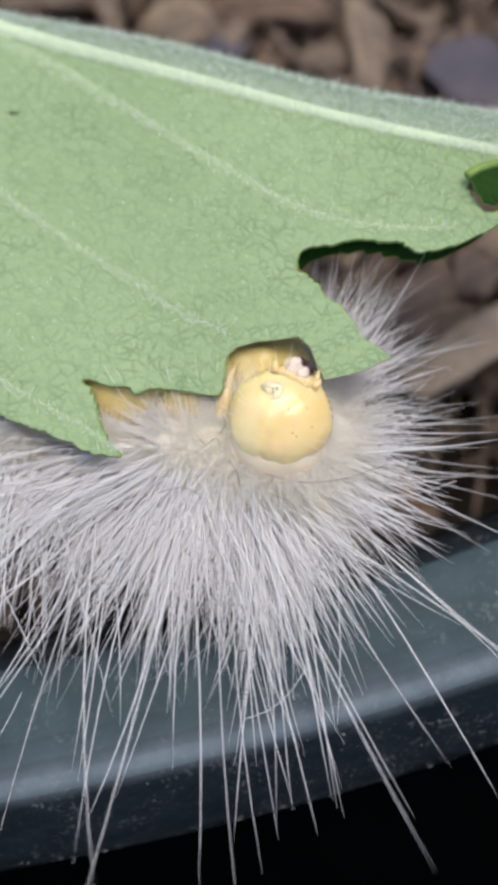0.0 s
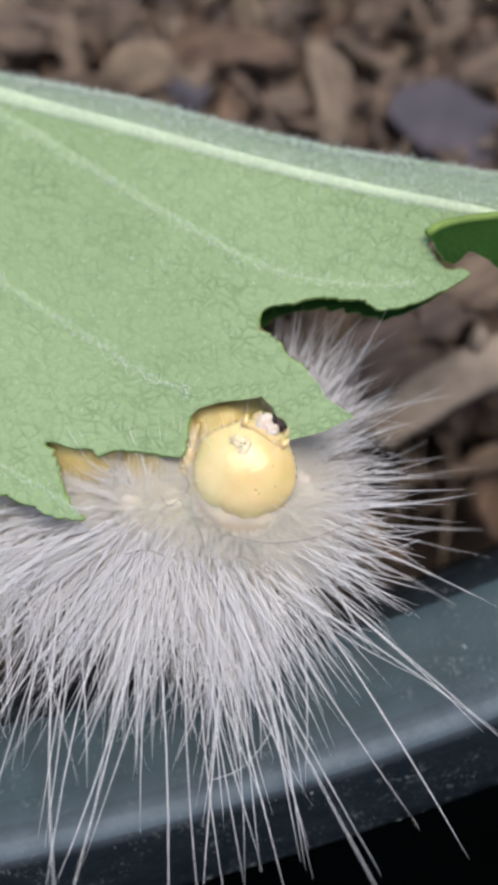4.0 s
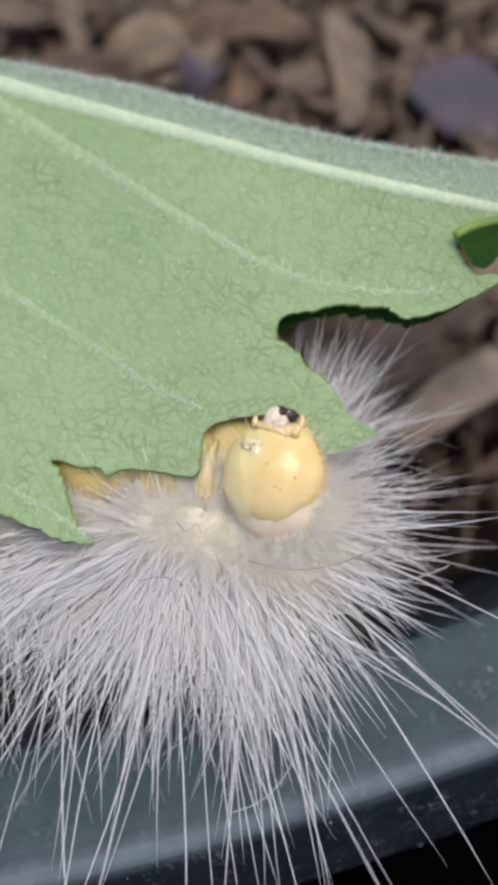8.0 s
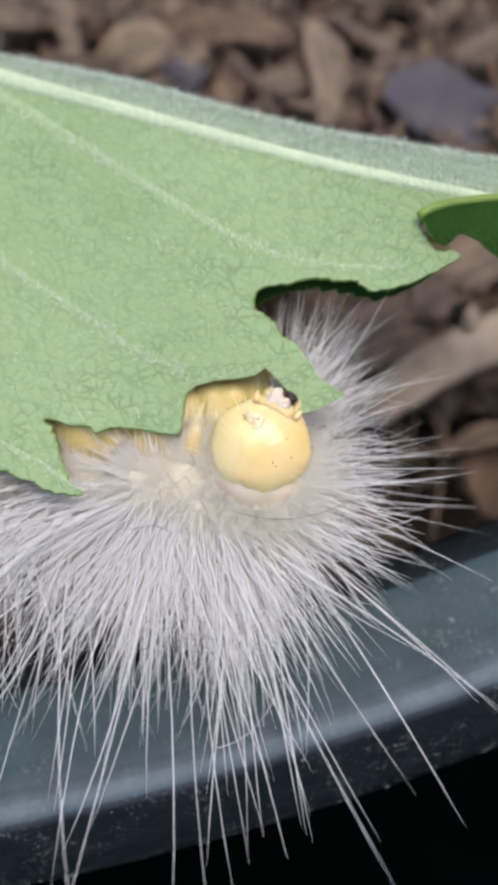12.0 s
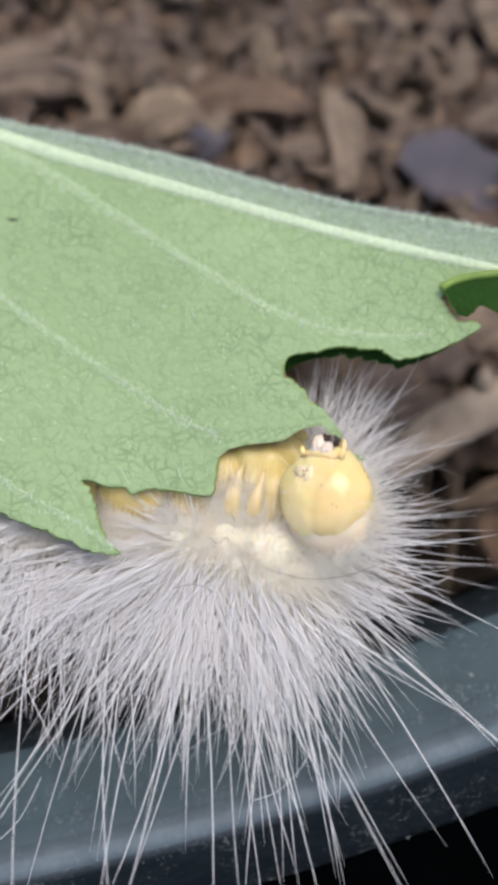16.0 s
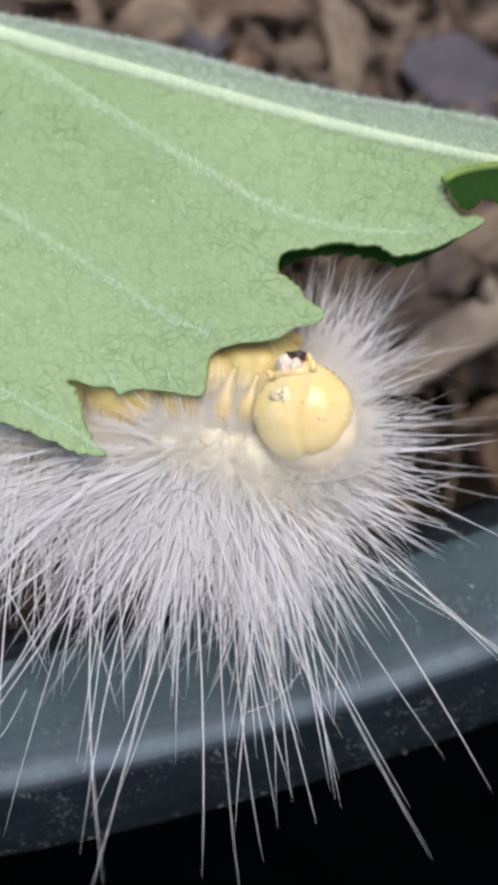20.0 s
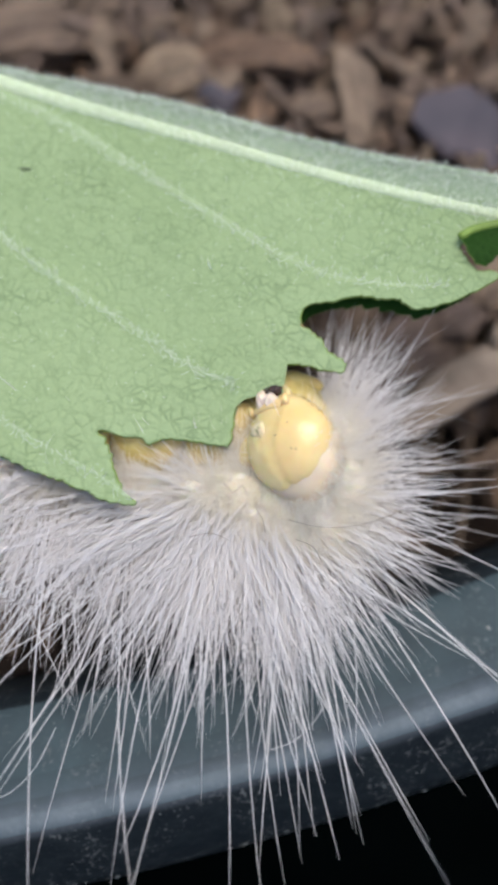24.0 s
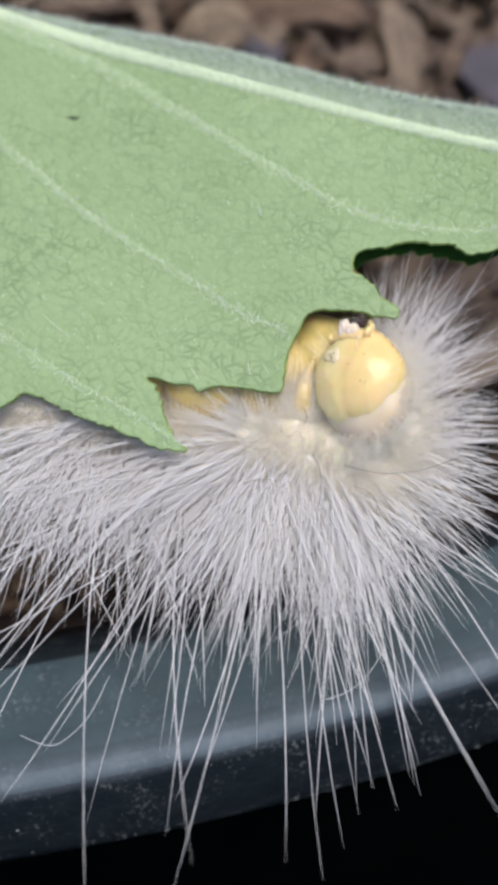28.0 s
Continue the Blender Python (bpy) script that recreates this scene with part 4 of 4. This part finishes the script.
    for i in range(2600):
        d = Vector((down_rng.gauss(0, 1), down_rng.gauss(0, 1), abs(down_rng.gauss(0, 1)))).normalized()
        if d.z > 0.55 and down_rng.random() < 0.2:
            continue
        base = Vector((-1.9 + 2.17 * d.x, -0.3 + 1.67 * d.y, -1.0 + 1.33 * d.z))
        strands(verts, faces, base * MM, d + Vector((-0.3, -0.35, down_rng.gauss(0, 0.2))), down_rng.uniform(0.25, 1.0) * MM, down_rng.uniform(0.006, 0.010) * MM, Vector((down_rng.gauss(0, 0.2), down_rng.gauss(0, 0.2), -0.2)), down_rng, 3)
    for i in range(1000):
        base = Vector((-1.4 + down_rng.gauss(0, 0.75), 0.8 + down_rng.gauss(0, 0.4), 0.15))
        strands(verts, faces, base * MM, Vector((down_rng.gauss(-0.05, 0.22), 1.0, down_rng.uniform(0.0, 0.25))), (0.4 + 2.1 * down_rng.random() ** 1.6) * MM, 0.008 * MM, Vector((down_rng.gauss(0, 0.12), 0, 0)), down_rng, 4)
    mesh_object("fuzz", verts, faces, SETAE_CREAM, cushion, "short cream fuzz")
    v, f = blob((-0.3, 2.5, -1.6), (2.75, 3.0, 1.5), 24, 0.16, 30)
    ring = mesh_object("prothorax", v, f, AMBER, top, "olive-amber first body ring under the leaf")
    for k, (pts, wide) in enumerate((([(-2.4, 1.2, -1.05), (-2.0, 2.8, -0.75), (-1.0, 4.3, -0.95), (0.3, 5.0, -1.25)], 0.5), ([(-1.7, 3.9, -1.1), (-0.5, 4.7, -1.2), (1.0, 5.0, -1.3), (2.0, 4.6, -1.4)], 0.45))):
        line = smooth_line(pts, 0.25)
        q = len(line) - 1
        v, f = tube([p * MM for p in line], [wide * (0.25 + math.sin(math.pi * (0.06 + 0.88 * i / q))) * MM * (0.8 + 0.12 * math.sin(i * 1.3 + k)) for i in range(q + 1)], 12, 0.55)
        mesh_object("skin_fold", v, f, AMBER, ring, "translucent olive-amber fold of skin")
    # jointed true legs held up to the leaf's edge
    legs = [([(-1.45, -0.4, -1.3), (-1.5, 0.5, -0.5), (-1.55, 1.5, 0.15), (-1.35, 2.6, 0.15), (-1.05, 3.3, -0.1)], 0.85), ([(-0.8, -0.3, -1.3), (-0.75, 0.6, -0.5), (-0.6, 1.4, 0.2), (-0.3, 2.3, 0.25), (-0.1, 3.0, 0.1)], 0.75),
            ([(-1.9, -0.2, -1.4), (-2.0, 0.7, -0.7), (-2.3, 1.6, -0.2), (-2.25, 2.5, -0.2), (-2.1, 3.0, -0.4)], 0.7)]
    for pts, wide in legs:
        line = smooth_line(pts, 0.2)
        q = len(line) - 1
        v, f = tube([p * MM for p in line], [(wide * (1 - 0.93 * (i / q) ** 1.1) * (1 + 0.05 * math.cos(6 * math.pi * i / q))) * MM for i in range(q + 1)], 16, 0.6)
        leg = mesh_object("leg", v, f, LEGSKIN, top, "pale yellow pointed leg")
        end = line[-1]
        v, f = tube([end * MM, (end + Vector((0.06, 0.14, 0.02))) * MM, (end + Vector((0.16, 0.2, 0.03))) * MM], [0.05 * MM, 0.035 * MM, 0.01 * MM], 6)
        mesh_object("claw", v, f, CLYPEUS, leg, "tiny amber claw")
    # tufts of long white hairs: root, spread of roots, first and last bearing, count, longest, lift, curl
    rng = random.Random(21)
    tufts = [((-3.3, -0.2, -0.35), 0.6, 112, 205, 330, 5.2, -0.06, 1.6), ((-3.2, -0.5, 0.0), 0.7, -160, -98, 310, 17.0, 0.07, 1.0), ((-2.6, -0.8, 0.1), 0.7, -124, -74, 340, 15.8, 0.09, 1.0),
             ((-1.0, -1.2, 0.0), 0.8, -116, -62, 250, 15.6, 0.09, 1.0), ((0.7, -1.9, -0.4), 0.8, -100, -46, 150, 15.0, 0.09, 1.0), ((0.0, -1.6, -0.3), 0.9, -100, -56, 165, 15.4, 0.09, 1.0), ((1.9, -1.5, -0.8), 0.8, -66, -22, 125, 14.0, 0.06, 1.2),
             ((2.6, -0.4, -1.2), 0.7, -42, 4, 130, 10.0, 0.05, 1.2), ((2.7, 0.9, -1.6), 0.8, -14, 36, 125, 8.0, 0.02, 2.0), ((2.4, 1.9, -2.0), 0.9, 18, 72, 260, 7.8, 0.0, 2.0), ((2.2, 2.8, -2.4), 0.9, 34, 84, 240, 7.8, 0.0, 2.0),
             ((2.8, 0.6, -1.4), 0.9, -35, 15, 14, 13.0, 0.0, 1.1), ((-6.6, -0.5, -0.4), 1.4, -168, -100, 350, 17.0, 0.08, 1.0), ((-11.0, 0.2, -0.8), 1.7, -162, -100, 380, 15.0, 0.2, 1.0), ((-14.8, 1.0, -1.1), 1.7, -160, -105, 220, 12.0, 0.2, 1.0),
             ((-18.0, 2.8, -2.8), 1.7, -150, -90, 160, 12.0, 0.2, 1.0), ((-23.0, 3.6, -3.2), 1.8, -160, -90, 160, 12.0, 0.2, 1.0)]
    for root, spread, b0, b1, count, hi, lift, wave in tufts:
        verts, faces = [], []
        clumps = [(rng.random(), rng.uniform(-0.10, 0.14), Vector((rng.gauss(0, spread * 0.6), rng.gauss(0, spread * 0.4), rng.gauss(0, 0.3)))) for _ in range(max(6, count // 11))]
        for i in range(count):
            u, z, foot = rng.choice(clumps)
            stray = rng.random() < 0.28
            a = radians(b0 + (b1 - b0) * (-0.12 + 1.24 * u) + rng.gauss(0, 19 if stray else 4.2))
            kind = rng.random()
            full = hi / 17.0
            if kind < 0.45:
                long = rng.uniform(2.4, 6.0) * (0.45 + 0.55 * full)
            elif kind < 0.96:
                long = rng.uniform(3.6, 8.4) * (0.3 + 0.7 * full)
            else:
                long = rng.uniform(0.62 * hi, hi)
            way = Vector((math.cos(a), math.sin(a), max(lift + z + rng.gauss(0, 0.07), 0.03 if b1 < -30 else -0.3)))
            if long > 8.5 and b1 < -10:
                way.z = max(way.z, 0.11)
            base = (Vector(root) + foot + Vector((rng.gauss(0, 0.28), rng.gauss(0, 0.28), rng.gauss(0, 0.2)))) * MM + way * (rng.uniform(0.2, 2.8) if wave == 1.0 else rng.uniform(0.2, 1.0)) * MM + Vector((0, 0, -0.25 * MM))
            curl = wave * rng.choice((0.06,) * 18 + (0.15,) * 7 + (0.32,))
            bend = Vector((rng.gauss(0, curl), rng.gauss(-0.01, curl), rng.gauss(-0.02, 0.05)))
            if long > 8.5:
                bend.z = max(bend.z, 0.0)
            strands(verts, faces, base, way, long * MM, (rng.uniform(0.025, 0.036) if long > 8.5 else rng.uniform(0.013, 0.027)) * (0.95 if b0 > -15 else 1.12) * MM, bend, rng, 7)
        mesh_object("hair_tuft", verts, faces, SETAE, top, "spreading tuft of long white hairs")
    # loose curved hairs
    for line in ([(-0.6, -11.8, 0.6), (0.5, -11.35, 0.7), (1.4, -10.5, 0.7), (2.1, -9.4, 0.6)], [(-14.2, -13.5, 0.3), (-12.7, -13.9, 0.4), (-11.2, -12.7, 0.5), (-10.2, -10.8, 0.4)],
                 [(3.4, -2.0, 1.6), (5.0, -2.3, 1.8), (6.6, -2.2, 1.7), (8.2, -1.7, 1.4)], [(-3.6, -2.8, 1.5), (-5.2, -3.8, 1.4), (-7.2, -4.6, 1.1), (-9.6, -5.0, 0.6)]):
        path = smooth_line(line, 0.3)
        v, f = tube([p * MM for p in path], [0.015 * MM] * (len(path) - 1) + [0.008 * MM], 5)
        mesh_object("loose_hair", v, f, SETAE, top, "long curved loose hair")
    for line in ([(-2.6, 0.2, 1.5), (-2.2, -0.2, 1.7), (-1.8, 0.1, 1.6), (-1.6, -0.3, 1.6)], [(-1.2, -0.9, 1.7), (-0.9, -1.4, 1.7), (-0.8, -2.0, 1.6)], [(0.2, -1.4, 1.6), (1.8, -1.75, 1.7), (3.6, -1.6, 1.6), (5.4, -1.0, 1.2)],
                 [(-1.6, 1.1, 1.4), (-1.4, 0.7, 1.6), (-1.6, 0.3, 1.6)], [(-4.2, -2.2, 1.3), (-3.2, -2.0, 1.5), (-2.4, -2.3, 1.6)], [(0.6, -2.3, 1.6), (1.3, -2.6, 1.7), (1.7, -3.3, 1.7)]):
        path = smooth_line(line, 0.15)
        v, f = tube([p * MM for p in path], [0.013 * MM] * (len(path) - 1) + [0.006 * MM], 5)
        mesh_object("dark_hair", v, f, BROWN_HAIR, top, "short fine dark hair")
    head = head_part(top)
    tagged(top, "fluffy white hairy caterpillar with an amber head gnawing the leaf", "caterpillar")
    return top, head


ground()
pot()
soil()
mulch()
crumbs()
TOP = -11.5
big_chip("slate_chip", 2, (8.2, 5.2, 1.8), (14.0, 26.0, TOP), (6, 10, -28), SLATE, "flat bluish grey chip with a purplish end on the mulch", "stone chip")
big_chip("wood_chip", 31, (5.2, 3.4, 1.6), (-5.6, 30.6, TOP), (4, 6, 18), PALE_WOOD, "broad flat beige wood chip lying in the mulch", "wood chip")
big_chip("wood_chip", 32, (7.5, 2.6, 1.8), (-0.2, 31.8, TOP), (0, -6, -8), BARK, "long reddish brown bark piece lying across the mulch", "wood chip")
big_chip("pebble", 33, (2.8, 2.5, 2.2), (-2.6, 28.9, TOP - 0.6), (0, 0, 60), SLATE, "small oval dark grey pebble in a hollow of the mulch", "pebble")
big_chip("wood_chip", 34, (3.0, 2.2, 1.6), (0.2, 28.2, TOP - 0.3), (0, 10, 80), BARK, "short orange-brown bark chip beside a pebble", "wood chip")
big_chip("wood_chip", 35, (3.2, 2.0, 1.5), (3.2, 28.0, TOP - 0.2), (0, 5, 10), PALE_WOOD, "small tan crumb of wood in the mulch", "wood chip")
big_chip("wood_chip", 36, (6.4, 2.5, 1.5), (6.3, 28.6, TOP + 0.3), (0, 0, 96), PALE_WOOD, "pale pinkish splinter of wood lying in the mulch", "wood chip")
big_chip("wood_chip", 37, (4.8, 2.2, 1.6), (16.4, 30.4, TOP), (0, 0, 20), PALE_WOOD, "light tan chip beside the bluish chip", "wood chip")
big_chip("wood_chip", 38, (5.6, 3.4, 1.6), (14.9, 16.0, TOP - 0.2), (8, 0, 25), PALE_WOOD, "pinkish tan wood chip lying above the twig", "wood chip")
big_chip("wood_chip", 39, (4.6, 2.8, 1.8), (12.3, 14.0, TOP - 0.8), (0, 14, 30), GREY_WOOD, "weathered grey chip lying above the twig", "wood chip")
big_chip("wood_chip", 40, (6.0, 4.6, 1.6), (8.6, 12.0, TOP - 0.8), (10, 0, 20), GREY_WOOD, "broad grey-brown chip behind the twig", "wood chip")
big_chip("wood_chip", 41, (5.6, 1.3, 1.0), (15.6, 6.2, TOP - 4.0), (0, 0, 10), PALE_WOOD, "thin tan splinter lying below the twig", "wood chip")
big_chip("wood_chip", 42, (5.0, 3.6, 1.6), (16.0, 4.2, TOP - 6.0), (0, 10, 70), BARK, "rough reddish brown bark chip lying in the mulch", "wood chip")
big_chip("wood_chip", 43, (9.0, 4.2, 1.8), (-14.0, 34.0, TOP), (0, 6, 12), PALE_WOOD, "broad weathered grey-brown chip lying in the mulch", "wood chip")
big_chip("wood_chip", 44, (3.6, 3.0, 1.2), (17.3, 24.2, TOP + 0.6), (4, 8, -20), BARK, "reddish brown bark scrap lying on the bluish chip", "wood chip")
twig()
leaf()
morsels = bites()
crawler, crawler_head = caterpillar()
cam.data.dof.focus_object = crawler_head

# seconds, place of the head on the working plane, lean of the mouth to the right in degrees
HEAD_ROWS = [(0, 0.57, 1.15, 24), (1, 0.77, 1.17, 25), (2, 0.82, 1.6, 30), (3, 0.47, 1.6, 32), (6, 1.13, 1.2, 26), (7, 0.98, 1.48, 22), (8, 1.13, 2.2, 14), (9, 1.6, 0.94, 26),
             (10, 1.19, 1.26, 27), (11, 1.32, 1.5, 27), (14, 2.02, 1.6, 12), (14.5, 1.97, 2.1, 5), (15, 2.48, 2.5, 0), (15.5, 2.15, 2.6, 0), (16, 3.1, 2.2, 5), (16.5, 2.62, 2.0, 8),
             (17, 2.54, 1.94, 3), (17.5, 2.68, 2.05, 5), (18, 2.7, 1.56, 4), (19, 2.68, 1.2, -2), (19.5, 2.28, 1.46, -4), (20, 2.33, 1.4, -10), (20.5, 2.34, 1.4, -8), (22.5, 1.75, 1.6, -14),
             (23, 1.36, 1.6, -16), (24, 0.7, 2.2, -22), (25, 1.51, 1.75, -12), (26, 1.1, 2.6, -14), (27, 1.12, 2.82, -12), (27.5, 0.86, 3.05, -10), (28, 1.46, 2.7, -6)]
# seconds, turn of the face to its side in degrees
FACE_ROWS = [(0, -8), (6, -5), (7, -5), (8, -30), (9, -12), (11, -8), (14, -20), (15, -36), (16, -28), (17, -20), (18, -10), (19, -12), (19.5, -20), (20, -16), (22.5, -30), (24, -38), (25, -30), (26, -34), (28, -38)]
BODY_ROWS = [(0, -0.35, 0.1), (3, -0.35, 0.15), (8, -0.2, 0.1), (11, 0.0, 0.1), (14, 0.3, 0.1), (17, 0.45, 0.1), (20, 0.45, 0.0), (24, 0.35, 0.15), (28, 0.5, 0.2)]


def between(rows, t):
    if t <= rows[0][0]:
        return rows[0][1:]
    for a, b in zip(rows, rows[1:]):
        if t <= b[0]:
            u = (t - a[0]) / (b[0] - a[0])
            return tuple(p + (q - p) * u for p, q in zip(a[1:], b[1:]))
    return rows[-1][1:]


def motions():
    walk(crawler, [(t, BASE @ Matrix.Translation(Vector((x, y, 0)) * MM)) for t, x, y in BODY_ROWS])
    rows = []
    for t, x, y, lean in HEAD_ROWS:
        bx, by = between(BODY_ROWS, t)
        rows.append((t, Matrix.Translation(Vector((x - bx, y - by, 0.8)) * MM) @ pose(0, 0, 0, -8 if t < 23 else -17, between(FACE_ROWS, t)[0], -lean)))
    walk(crawler_head, rows)
    for ob, t, home in morsels:
        x, y, lean = between(HEAD_ROWS, t)
        a = radians(90 - lean)
        mouth = Vector((x + 1.6 * math.cos(a), y + 1.6 * math.sin(a), 0.6))
        bx, by = between(BODY_ROWS, t)
        gut = Vector((-1.5, 0.9, -3.0)) + Vector((bx, by, 0))
        at = lambda p, w: BASE @ Matrix.Translation(p * MM) @ pose(0, 0, 0, w, 0, 0.5 * w)
        walk(ob, [(0, at(home, 0)), (t - 0.2, at(home, 0)), (t, at(home.lerp(mouth, 0.85), 35)), (t + 0.3, at(Vector((x, y, 0.3)), 60)), (t + 0.8, at(gut, 60)), (28.5, at(gut, 60))])


motions()
